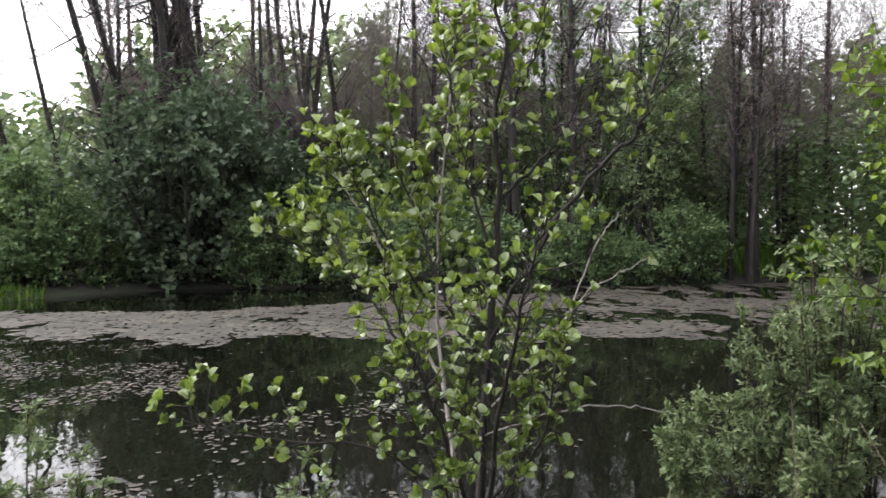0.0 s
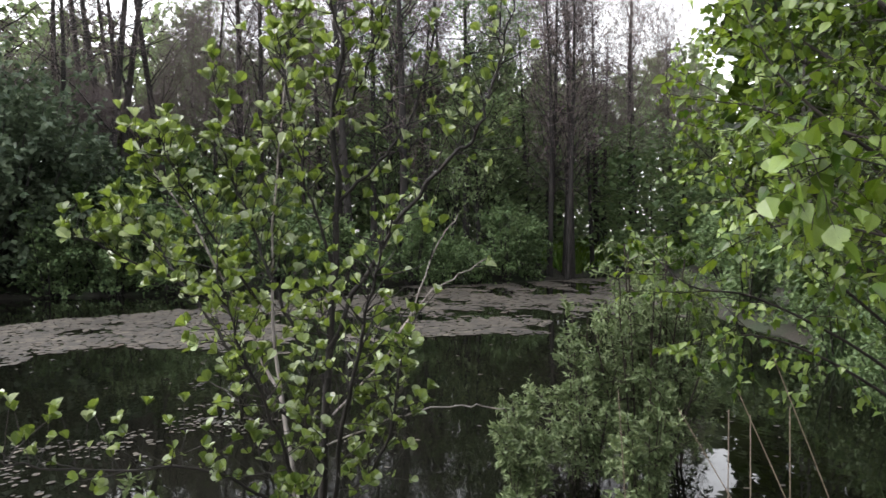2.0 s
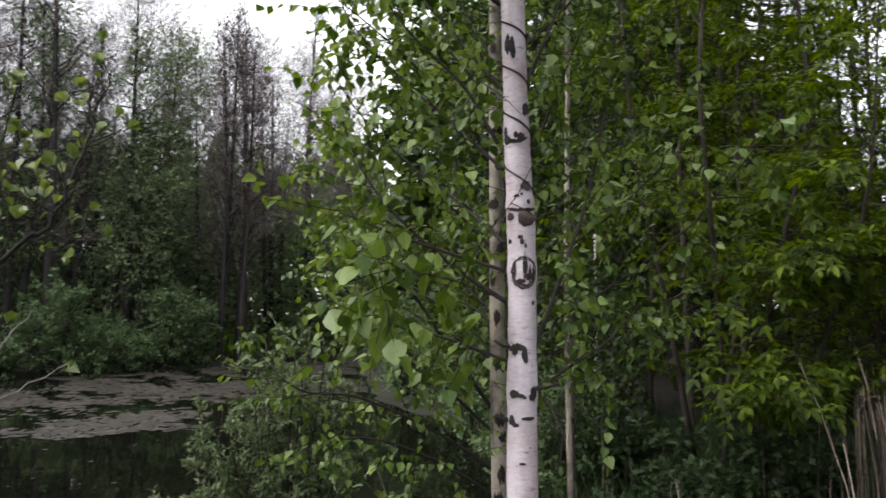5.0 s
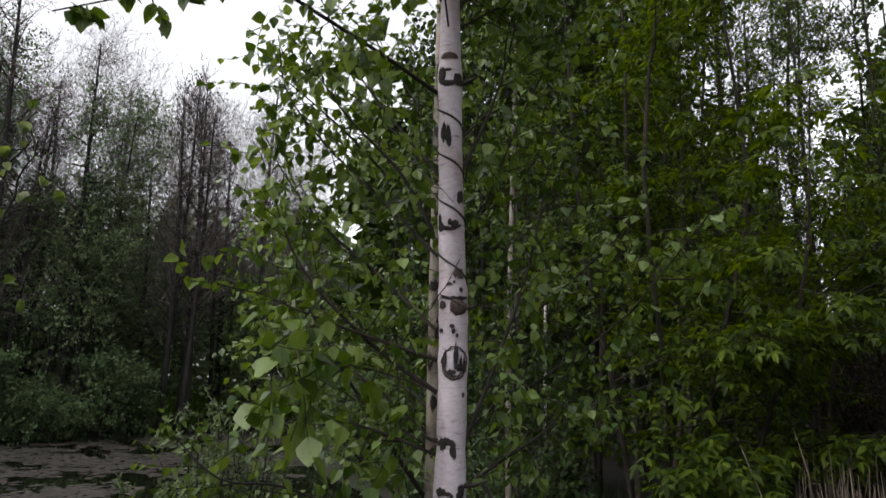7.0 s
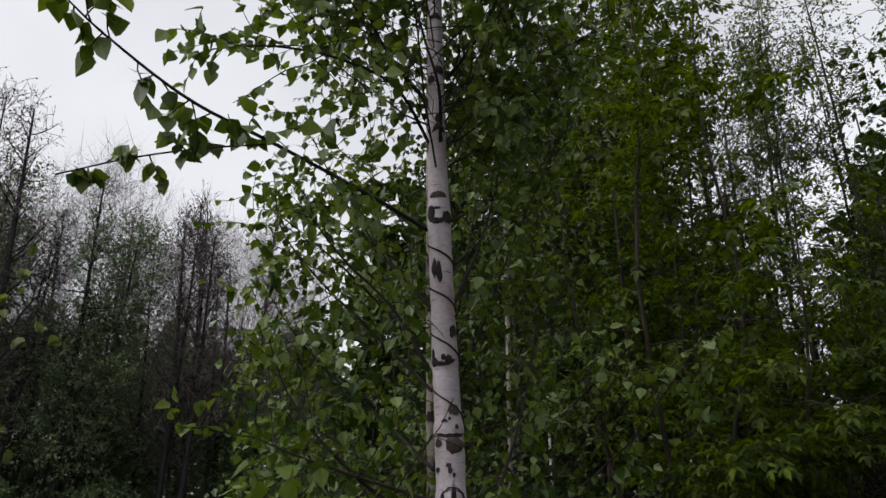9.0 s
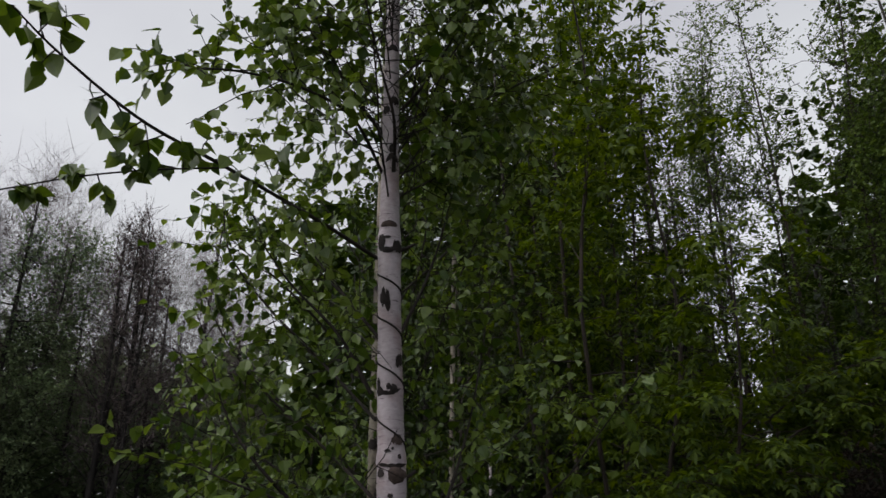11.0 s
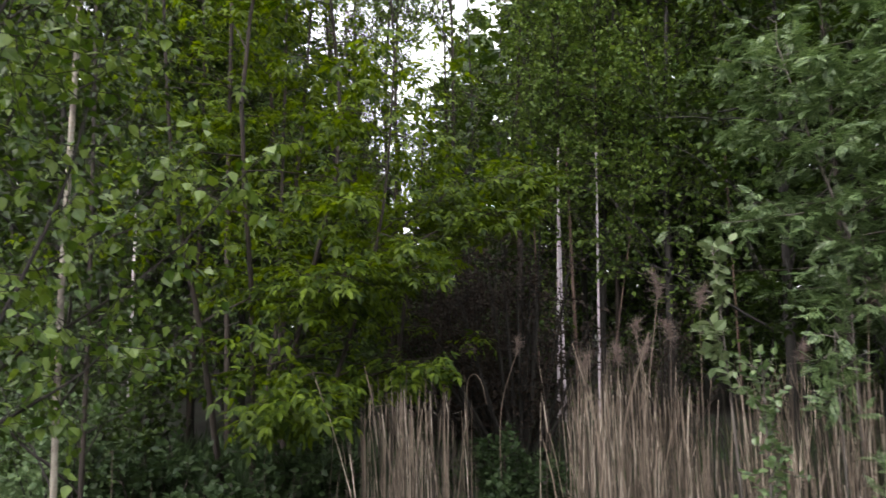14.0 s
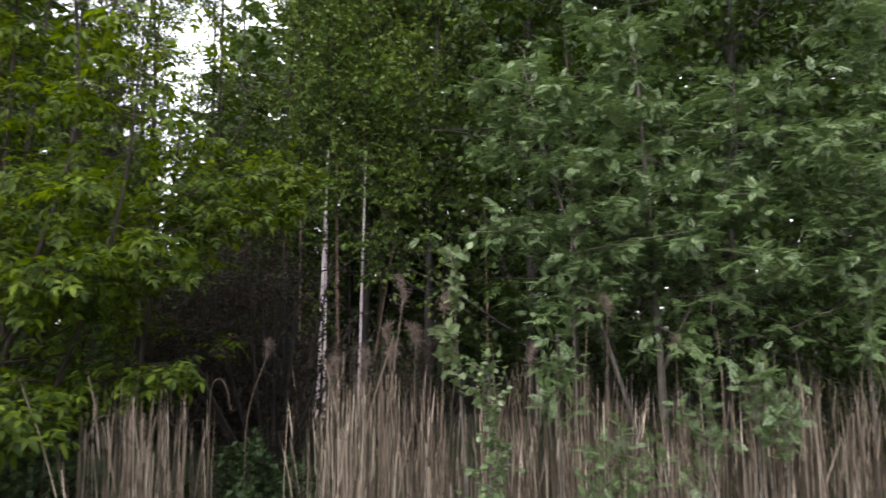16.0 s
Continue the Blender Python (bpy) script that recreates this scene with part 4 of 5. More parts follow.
def build_alder_bush():
    rng = np.random.default_rng(91)
    root = thing("alder_bush", 0.17, 3.5, h(0.17, 3.5), "young alder bush with fresh round green leaves at the water's edge", "bush")
    base = np.array([0.17, 3.5, h(0.17, 3.5)])
    lv, fine = Leaves(), Buf()
    bare, limbs = {10, 11, 12}, []
    for k, (r, pts, mat) in enumerate(ALDER_LIMBS):
        line = smooth_line(np.array(pts) - base, 5 * len(pts))
        line[1:-1] += rng.normal(0, 0.006, (len(line) - 2, 3))
        b = Buf()
        b.tube(line, r, 0.0025, 7)
        limbs.append((part("limb", b, mat, root, smooth=True), line))
        length = np.linalg.norm(np.diff(line, axis=0), axis=1).sum()
        n = 1 if k in bare else int(length * (20 if k in (1, 2, 15) else 34))
        lo = 0.16 if k < 2 else 0.3 if k in (3, 4) else 0.14
        for u, s in branches(rng, line, n, lo, 1.0, lambda q: 0.17 * (1.2 - 0.5 * q) * rng.uniform(0.5, 1.5), 0.9, 0.45, 0.18, 4):
            fine.tube(s, 0.0028, 0.0015, 4)
            for v in (0.5, 1.0):
                p, d = along(s, min(v, 0.999))
                m = rng.integers(3, 7) if v == 1.0 else rng.integers(0, 3)
                turn = rng.uniform(0, 6.28)
                e1 = unit(np.cross(d, [0.3, 0.2, 0.9]))
                e2 = np.cross(d, e1)
                for j in range(m):
                    w = turn + 6.283 * j / m + rng.normal(0, 0.25)
                    out = e1 * math.cos(w) + e2 * math.sin(w)
                    ax = unit(d * rng.uniform(0.4, 1.1) + out * 0.8 + np.array([0, 0, 0.5]))
                    lv.add(([p], [ax], [unit(d * 0.9 - out * 0.45 + np.array([0, 0, 0.5]) + rng.normal(0, 0.25, 3))]), [rng.uniform(0.036, 0.07) * (1.0 if v == 1.0 else 0.8) * min(1.05, (p[1] + 3.5) / 3.5) ** 1.3])
    part("twigwork", fine, BARK_ALDER, root, kind="stuff")
    # the main stems stand free of leaves on the near side
    at = np.array(lv.p)
    free = np.ones(len(at), bool)
    for k, gap in ((0, 0.055), (1, 0.04), (3, 0.04), (4, 0.03)):
        ln = limbs[k][1]
        i = np.argmin(np.abs(at[:, None, 2] - ln[None, :, 2]), axis=1)
        near_stem = (np.abs(at[:, 0] - ln[i, 0]) < gap) & (at[:, 1] < ln[i, 1] + 0.05) & (at[:, 2] > (0.75 if k < 3 else 1.15)) & (at[:, 2] < ln[:, 2].max())
        free &= ~(near_stem & (rng.random(len(at)) < 0.8))
    order = rng.permutation(np.flatnonzero(free))
    depth = np.array(lv.p)[:, 1]
    near = order[np.argsort(depth[order])][:300]
    rest = np.setdiff1d(order, near)
    single_leaves(lv, near, ALDER_LEAF, LEAF_ALDER_ONE, limbs)
    part("leafage", lv.buf(ALDER_LEAF, rest), LEAF_ALDER, root, kind="stuff")


build_alder_bush()


# ---------------------------------------------------------------- birches
def birch(name, label, foot, axis, radius, limbs, seed, bark, auto=0, auto_len=0.9, base=0.2, marks=(), leaf_size=(0.03, 0.055), singles=0, density=11, clear=None, bulges=(), leaf_mat=LEAF_BIRCH, west=None):
    """A birch: trunk along axis, given limbs, further limbs of its own, hanging leaves."""
    rng = np.random.default_rng(seed)
    foot = np.array([foot[0], foot[1], h(*foot[:2])])
    root = thing(name, *foot, label, "tree", "birches")
    line = smooth_line(np.array(axis) - foot, 44)
    rad = radius * (1.04 - 0.8 * np.linspace(0, 1, 44) ** 2.6) * (1 + 0.022 * rng.normal(0, 1, 44))
    rad[0] *= 1.25
    if bulges:
        n = 150
        t = np.linspace(0, 43, n)
        i = np.minimum(t.astype(int), 42)
        line = line[i] + (line[i + 1] - line[i]) * (t - i)[:, None]
        rad = np.interp(t, np.arange(44), rad) * (1 + 0.012 * rng.normal(0, 1, n))
        for z, amp, wide in bulges:
            rad = rad * (1 + amp * np.exp(-((line[:, 2] + foot[2] - z) / wide) ** 2))
    trunk = Buf()
    trunk.tube(line, rad, None, 18)
    part("trunk", trunk, bark, root, smooth=True)
    lv, fine = Leaves(), Buf()
    lines = []
    for r, pts in limbs:
        lines.append((r, smooth_line(np.array(pts) - foot, 5 * len(pts))))
    for k in range(auto):
        u = base + (0.98 - base) * (k + rng.random()) / auto
        p, d = along(line, u)
        out = unit(np.array([*rng.normal(0, 1, 2), 0.35]))
        ln = shoot(rng, p, unit(out + np.array([0, 0, 0.45])), auto_len * (1.2 - 0.7 * u) * rng.uniform(0.7, 1.2), 7, 0.13, 0.06)
        if west is None or ln[-1][0] + foot[0] > west:
            lines.append((0.008 * (1.2 - u), ln))
    holders = []
    for r, ln in lines:
        b = Buf()
        b.tube(ln, r, 0.002, 6)
        holders.append((part("limb", b, BARK_BIRCH_TWIG, root, smooth=True), ln))
        length = np.linalg.norm(np.diff(ln, axis=0), axis=1).sum()
        big = {0.0024: 1.6, 0.0075: 1.3}.get(r, 1.0)
        close = {0.0075: 0.46, 0.0028: 0.3}.get(r, 1.0)
        for u, s in branches(rng, ln, int(length * density), 0.12, 1.0, lambda q: 0.34 * close * (1.2 - 0.5 * q), 0.9, -0.05, 0.16, 5):
            fine.tube(s, 0.0025, 0.0012, 3)
            m = int(rng.integers(6, 10)) if close == 1 else int(rng.integers(3, 7)) * (2 if r == 0.0028 else 1)
            lv.add(leaf_places(rng, s, m, 0.15, 0.75), rng.uniform(*leaf_size, m) * big)
            for u2, s2 in branches(rng, s, 2 if close == 1 else 0, 0.2, 0.9, lambda q: 0.16, 0.9, -0.1, 0.2, 3):
                fine.tube(s2, 0.0016, 0.001, 3)
                lv.add(leaf_places(rng, s2, 4, 0.2, 0.75), rng.uniform(*leaf_size, 4))
    pick = np.arange(len(lv.p))
    if clear is not None:
        (ax_, ay_), (bx_, by_), gap = clear
        w = np.array(lv.p)[:, :2] + foot[:2]
        e = np.array([bx_ - ax_, by_ - ay_])
        t = np.clip(((w - np.array([ax_, ay_])) @ e) / (e @ e), 0, 1)
        pick = pick[np.linalg.norm(w - (np.array([ax_, ay_]) + t[:, None] * e), axis=1) > gap]
    part("twigwork", fine, BARK_BIRCH_TWIG, root, kind="stuff")
    if singles:
        eye = np.array([0.35, 0.05, 2.05]) - foot
        dist = np.linalg.norm(np.array(lv.p)[pick] - eye, axis=1)
        near = pick[np.argsort(dist)][:singles]
        pick = np.setdiff1d(pick, near)
        single_leaves(lv, near, BIRCH_LEAF, LEAF_BIRCH_ONE, holders)
    part("leafage", lv.buf(BIRCH_LEAF if singles > 200 else BIRCH_SMALL, pick), leaf_mat, root, kind="stuff")
    return root, line, rad


def on_trunk(line, rad, z, turn, lift=0.002):
    """A place on the bark at height z, at an angle round the trunk, with its outward way."""
    i = int(np.argmin(np.abs(line[:, 2] - z)))
    i = min(max(i, 1), len(line) - 2)
    t = (z - line[i, 2]) / (line[i + 1, 2] - line[i, 2])
    c = line[i] + (line[i + 1] - line[i]) * t
    out = np.array([math.cos(turn), math.sin(turn), 0])
    return c + out * (rad[i] + lift), out


def bark_patch(root, line, rad, z, turn, wide, tall, material, name, lift=0.0025, curve=0.0, ragged=0.35, seed=0):
    """A dark scar lying on the bark; curve bends it into a brow."""
    rng = np.random.default_rng(seed + int(z * 1000))
    b = Buf()
    n, m = 21, 5
    v = []
    r0 = rad[int(np.argmin(np.abs(line[:, 2] - z)))]
    for i in range(n):
        s = -1 + 2 * i / (n - 1)
        env = math.sqrt(max(0.0, 1 - s * s))
        up_ = tall * env * max(0.15, 1 + ragged * rng.normal()) + 0.0008
        dn_ = tall * env * max(0.15, 1 + ragged * rng.normal()) + 0.0008
        for j in range(m):
            q = -1 + 2 * j / (m - 1)
            p, o = on_trunk(line, rad, z + (q * up_ if q > 0 else q * dn_) - curve * s * s, turn + s * wide / r0, lift * (1 - 0.55 * abs(q)) * (0.3 + 0.7 * env) + 0.001)
            v.append(p)
    i = (np.arange(n - 1)[:, None] * m + np.arange(m - 1)[None]).ravel()
    b.add(v, np.concatenate([np.stack([i, i + m, i + m + 1], 1), np.stack([i, i + m + 1, i + 1], 1)]))
    part(name, b, material, root, smooth=True)


FACING = math.atan2(0.05 - 1.72, 0.35 - 1.95)
# the limbs it grows itself, above view, are thickened to shade what hangs below
main_birch, MB_LINE, MB_RAD = birch(
    "birch_tree", "white-barked birch with dark branch scars and fresh hanging leaves", (1.9, 1.68),
    [(1.91, 1.675, 0.2), (1.925, 1.685, 1.2), (1.935, 1.695, 1.59), (1.958, 1.71, 2.0), (1.973, 1.725, 2.3), (1.955, 1.722, 2.6), (1.912, 1.69, 2.95), (1.885, 1.67, 3.3), (1.88, 1.67, 3.9), (1.9, 1.69, 5.0), (1.95, 1.75, 7.2)],
    0.047, [
        (0.0075, [(1.878, 1.719, 3.058), (1.600, 1.708, 3.113), (1.248, 1.662, 3.143), (0.964, 1.575, 3.128), (0.748, 1.557, 3.201), (0.628, 1.541, 3.258)]),
        (0.007, [(1.876, 1.69, 3.36), (1.66, 1.62, 3.48), (1.44, 1.63, 3.5), (1.22, 1.66, 3.46), (1.05, 1.68, 3.38)]),
        (0.0028, [(1.248, 1.662, 3.143), (1.055, 1.663, 3.062), (0.889, 1.704, 2.994), (0.742, 1.796, 2.934)]),
        (0.009, [(1.871, 1.696, 3.538), (1.693, 1.720, 3.695), (1.531, 1.707, 3.900), (1.329, 1.699, 4.178)]),
        (0.008, [(1.856, 1.622, 3.352), (1.767, 1.530, 3.483), (1.666, 1.490, 3.622), (1.494, 1.411, 3.837)]),
        (0.008, [(1.928, 1.664, 3.654), (1.981, 1.549, 3.801), (2.023, 1.404, 4.037)]),
        (0.009, [(1.971, 1.794, 2.074), (1.847, 1.932, 2.200), (1.700, 2.058, 2.376), (1.616, 2.145, 2.537), (1.569, 2.223, 2.747)]),
        (0.0024, [(1.953, 1.776, 2.077), (1.658, 1.707, 2.135), (1.409, 1.647, 2.153), (1.284, 1.688, 2.118)]),
        (0.007, [(1.968, 1.799, 2.275), (1.929, 2.029, 2.455), (1.847, 2.267, 2.653), (1.753, 2.447, 2.878), (1.678, 2.546, 3.098)]),
        (0.007, [(1.963, 1.799, 2.526), (1.911, 2.071, 2.775), (1.821, 2.310, 3.016), (1.740, 2.477, 3.257), (1.715, 2.531, 3.511)]),
        (0.007, [(1.976, 1.803, 2.179), (1.768, 1.926, 2.253), (1.575, 2.010, 2.322), (1.472, 2.088, 2.377)]),
        (0.007, [(1.981, 1.814, 2.811), (1.926, 2.023, 3.066), (1.870, 2.230, 3.346), (1.778, 2.335, 3.639)]),
        (0.006, [(1.987, 1.805, 1.876), (1.847, 1.962, 1.951), (1.724, 2.123, 1.988), (1.631, 2.269, 1.947)]),
        (0.009, [(2.084, 1.772, 1.927), (2.223, 1.755, 2.207), (2.355, 1.740, 2.504), (2.460, 1.749, 2.803), (2.556, 1.759, 3.145)]),
        (0.008, [(2.075, 1.800, 1.758), (2.283, 1.815, 1.833), (2.526, 1.798, 1.939), (2.688, 1.780, 2.070)]),
        (0.007, [(1.970, 1.687, 2.809), (2.072, 1.673, 3.012), (2.144, 1.646, 3.244), (2.191, 1.617, 3.532)]),
        (0.008, [(1.929, 1.787, 2.607), (1.831, 1.849, 2.800), (1.679, 1.941, 2.974), (1.577, 2.007, 3.135)]),
    ], 101, BARK_BIRCH, 34, 1.5, 0.68, singles=300, density=17, bulges=[(2.335, 0.06, 0.03), (2.17, 0.10, 0.04), (2.62, 0.05, 0.03), (3.10, 0.10, 0.04), (1.78, 0.06, 0.03), (2.395, 0.14, 0.024)], clear=((0.35, 0.05), (1.95, 1.72), 0.1))

# scars: height, angle to the side, half width, half height, droop towards the ends
Z0 = h(1.9, 1.68)
for z, side, wide, tall, curve in [(2.908, -0.42, 0.017, 0.024, 0.004), (2.885, -0.12, 0.008, 0.018, 0.0), (2.705, 0.85, 0.014, 0.016, 0.0), (2.69, 0.62, 0.006, 0.008, 0.0),
                                   (2.597, -0.2, 0.040, 0.0055, -0.016), (2.612, 0.28, 0.012, 0.010, 0.0), (2.618, -0.1, 0.007, 0.008, 0.0), (2.603, -0.85, 0.014, 0.013, 0.0), (2.628, -0.95, 0.008, 0.016, 0.0),
                                   (2.372, 0.1, 0.046, 0.0045, -0.006), (2.352, -0.8, 0.014, 0.011, 0.004), (2.42, -0.25, 0.009, 0.003, 0.004), (2.40, 0.55, 0.006, 0.006, 0), (2.425, 0.1, 0.004, 0.0035, 0),
                                   (2.27, -0.95, 0.009, 0.006, 0), (2.283, -0.1, 0.008, 0.005, 0), (2.268, 0.0, 0.006, 0.008, 0), (2.255, 0.25, 0.004, 0.005, 0), (2.07, 0.75, 0.005, 0.006, 0),
                                   (1.93, -0.4, 0.030, 0.009, 0.010), (1.905, 0.12, 0.009, 0.014, 0), (1.893, 0.2, 0.007, 0.012, 0), (1.915, -0.6, 0.010, 0.010, 0),
                                   (1.785, -0.55, 0.016, 0.010, 0.0), (1.78, -0.1, 0.010, 0.005, 0), (1.775, 0.12, 0.005, 0.004, 0), (1.785, 0.75, 0.012, 0.018, -0.01), (1.775, 0.55, 0.008, 0.009, 0),
                                   (1.71, 0.38, 0.020, 0.0042, 0), (1.705, -0.75, 0.012, 0.012, 0.01), (1.69, -0.5, 0.012, 0.005, 0.0), (1.575, 0.0, 0.010, 0.0025, 0), (1.46, -0.6, 0.010, 0.005, 0), (1.45, 0.05, 0.012, 0.006, 0),
                                   (3.425, 0.25, 0.022, 0.012, 0.022), (3.455, 0.2, 0.010, 0.014, 0), (3.10, -0.75, 0.016, 0.022, 0.0), (3.07, -0.15, 0.034, 0.008, -0.016), (3.085, 0.75, 0.018, 0.018, 0.0), (3.115, -0.2, 0.012, 0.004, 0),
                                   (3.62, -0.6, 0.014, 0.015, 0), (3.66, 0.5, 0.016, 0.016, 0), (3.9, 0.1, 0.02, 0.012, 0.01), (1.3, 0.0, 0.03, 0.008, 0.01), (1.0, 0.3, 0.03, 0.012, 0.01)]:
    bark_patch(main_birch, MB_LINE, MB_RAD, z - Z0, FACING + side, wide * 1.1, tall * 1.2, BARK_SCAR, "scar", curve=curve, ragged=0.17)
bark_patch(main_birch, MB_LINE, MB_RAD, 3.165 - Z0, FACING - 0.05, 0.031, 0.011, BARK_RUST, "scar", curve=0.004, ragged=0.08)
bark_patch(main_birch, MB_LINE, MB_RAD, 2.452 - Z0, FACING + 0.5, 0.021, 0.014, BARK_RUST, "scar", ragged=0.3)


def knot(z, side, wide, tall, deep):
    """A swollen brown knot."""
    b = Buf()
    p, o = on_trunk(MB_LINE, MB_RAD, z - Z0, FACING + side, -deep * 0.3)
    right = np.array([-o[1], o[0], 0])
    rng = np.random.default_rng(int(z * 100))
    v, n = [p + o * deep], 14
    for ring_i, (q, d) in enumerate([(0.45, 0.93), (0.8, 0.66), (1.0, 0.2)]):
        for k in range(n):
            a = 6.2832 * k / n
            w = q * (1 + 0.07 * rng.normal())
            v.append(p + o * deep * d * (1 + 0.12 * rng.normal()) + right * wide * w * math.cos(a) + np.array([0, 0, tall * w * math.sin(a)]))
    f = [(0, 1 + k, 1 + (k + 1) % n) for k in range(n)]
    for r in range(2):
        for k in range(n):
            a0, a1 = 1 + r * n + k, 1 + r * n + (k + 1) % n
            f += [(a0, a0 + n, a1 + n), (a0, a1 + n, a1)]
    b.add(v, f)
    part("knot", b, BARK_RUST, main_birch, smooth=True)


knot(2.343, 0.38, 0.032, 0.027, 0.012)
# the large healed scar: broken rim, dark wedge and bars
for r, (thick, mat) in enumerate([(0.0048, BARK_RUST), (0.0028, BARK_SCAR)]):
    b = Buf()
    rng = np.random.default_rng(5 + r)
    pts, rr = [], []
    for k in range(41):
        a = 6.2832 * k / 40
        q = 1.0 - 0.12 * r + 0.03 * rng.normal()
        p, _ = on_trunk(MB_LINE, MB_RAD, 2.17 - Z0 + 0.049 * q * math.sin(a), FACING + 0.12 + 0.042 * q * math.cos(a) / 0.047, 0.001)
        pts.append(p)
        rr.append(thick * (0.35 + 0.65 * max(0.0, -math.sin(a + 0.4)) + 0.25 * rng.random()))
    b.tube(pts, np.array(rr), None, 6)
    part("knot_rim", b, mat, main_birch, smooth=True)
for z, side, wide, tall in [(2.19, 0.18, 0.007, 0.026), (2.165, 0.5, 0.004, 0.02), (2.16, 0.75, 0.004, 0.018), (2.155, 0.45, 0.016, 0.007), (2.18, -0.5, 0.004, 0.018), (2.14, -0.1, 0.012, 0.005)]:
    bark_patch(main_birch, MB_LINE, MB_RAD, z - Z0, FACING + side, wide * 1.2, tall * 1.35, BARK_SCAR, "scar", ragged=0.4)
# a thin dry stem wound round the trunk
b = Buf()
pts = []
for turn in np.linspace(-0.45, 3.6, 130):
    z = float(np.interp(turn, [-1, 0, 1, 2, 3, 4], [3.1, 2.962, 2.818, 2.665, 2.477, 2.28]))
    pts.append(on_trunk(MB_LINE, MB_RAD, z - Z0, FACING + 0.1 + turn * 6.2832, 0.0015)[0])
b.tube(pts, 0.0036, 0.003, 6)
part("wound_stem", b, BARK_ALDER, main_birch, "thin dry stem wound round the trunk", smooth=True)
# short dead stubs
for z, side, ln in [(1.93, -1.25, 0.06), (1.80, 1.2, 0.08), (1.70, -1.3, 0.05), (2.34, 1.45, 0.04), (3.08, 1.3, 0.06)]:
    p, o = on_trunk(MB_LINE, MB_RAD, z - Z0, FACING + side, -0.01)
    b = Buf()
    b.tube([p, p + o * ln * 0.5 + np.array([0, 0, 0.004]), p + o * ln + np.array([0, 0, 0.02])], 0.009, 0.004, 6, True)
    part("stub", b, BARK_SCAR, main_birch, smooth=True)

# its crown is raised and thickened out of view, also for shade
second_birch, SB_LINE, SB_RAD = birch("birch_tree", "slimmer stained birch close behind the white one", (2.62, 2.5),
      [(2.62, 2.5, 0.2), (2.62, 2.52, 1.5), (2.6, 2.5, 2.4), (2.58, 2.48, 3.4), (2.6, 2.5, 5.0), (2.62, 2.55, 8.4)], 0.036, [
          (0.012, [(2.629, 2.538, 1.557), (2.383, 2.572, 1.866), (2.179, 2.580, 2.112), (2.052, 2.596, 2.294), (1.939, 2.604, 2.458)]),
          (0.011, [(2.627, 2.529, 2.726), (2.480, 2.560, 2.930), (2.248, 2.655, 3.181), (2.046, 2.734, 3.351), (1.808, 2.841, 3.536)]),
          (0.008, [(2.630, 2.547, 1.470), (2.309, 2.644, 1.769), (1.998, 2.733, 2.063), (1.867, 2.756, 2.221)]),
          (0.008, [(2.645, 2.557, 1.291), (2.365, 2.632, 1.488), (1.994, 2.719, 1.672), (1.710, 2.749, 1.725), (1.556, 2.855, 1.888)]),
          (0.008, [(2.651, 2.565, 1.180), (2.299, 2.632, 1.395), (1.976, 2.688, 1.510), (1.725, 2.768, 1.470)]),
          (0.008, [(2.654, 2.555, 2.323), (2.382, 2.739, 2.650), (2.138, 2.915, 2.841), (1.943, 3.064, 2.922)]),
          (0.008, [(2.612, 2.502, 3.058), (2.399, 2.761, 3.424), (2.078, 2.990, 3.704)]),
          (0.007, [(2.684, 2.592, 1.807), (2.497, 2.979, 2.024), (2.268, 3.267, 2.261), (2.106, 3.435, 2.504)]),
          (0.007, [(2.672, 2.577, 2.024), (2.536, 3.031, 2.408), (2.350, 3.409, 2.679), (2.219, 3.624, 2.855)]),
      ], 102, BARK_BIRCH_OLD, 36, 1.5, 0.2, singles=150, density=12, west=2.15)
# dark collars under its limbs
Z2 = h(2.62, 2.5)
rng = np.random.default_rng(61)
for z in (1.19, 1.30, 1.47, 1.55, 1.80, 2.02, 2.20, 2.33, 2.55, 2.73, 2.9, 3.06, 3.3, 3.6):
    bark_patch(second_birch, SB_LINE, SB_RAD, z - Z2, FACING + rng.uniform(-0.7, 0.7), 0.022 * rng.uniform(0.7, 1.3), 0.026 * rng.uniform(0.6, 1.4), BARK_SCAR, "scar", ragged=0.3)
# the next two birches take the dark wood leaf in place of shade
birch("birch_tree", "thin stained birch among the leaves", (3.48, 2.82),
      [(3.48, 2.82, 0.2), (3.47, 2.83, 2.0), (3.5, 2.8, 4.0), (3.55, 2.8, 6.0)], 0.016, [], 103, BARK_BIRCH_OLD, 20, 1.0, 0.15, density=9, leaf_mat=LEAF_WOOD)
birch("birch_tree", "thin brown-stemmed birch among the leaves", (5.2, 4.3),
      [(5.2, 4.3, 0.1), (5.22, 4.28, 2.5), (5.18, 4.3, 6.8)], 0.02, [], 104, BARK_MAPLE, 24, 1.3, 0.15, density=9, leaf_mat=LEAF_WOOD)


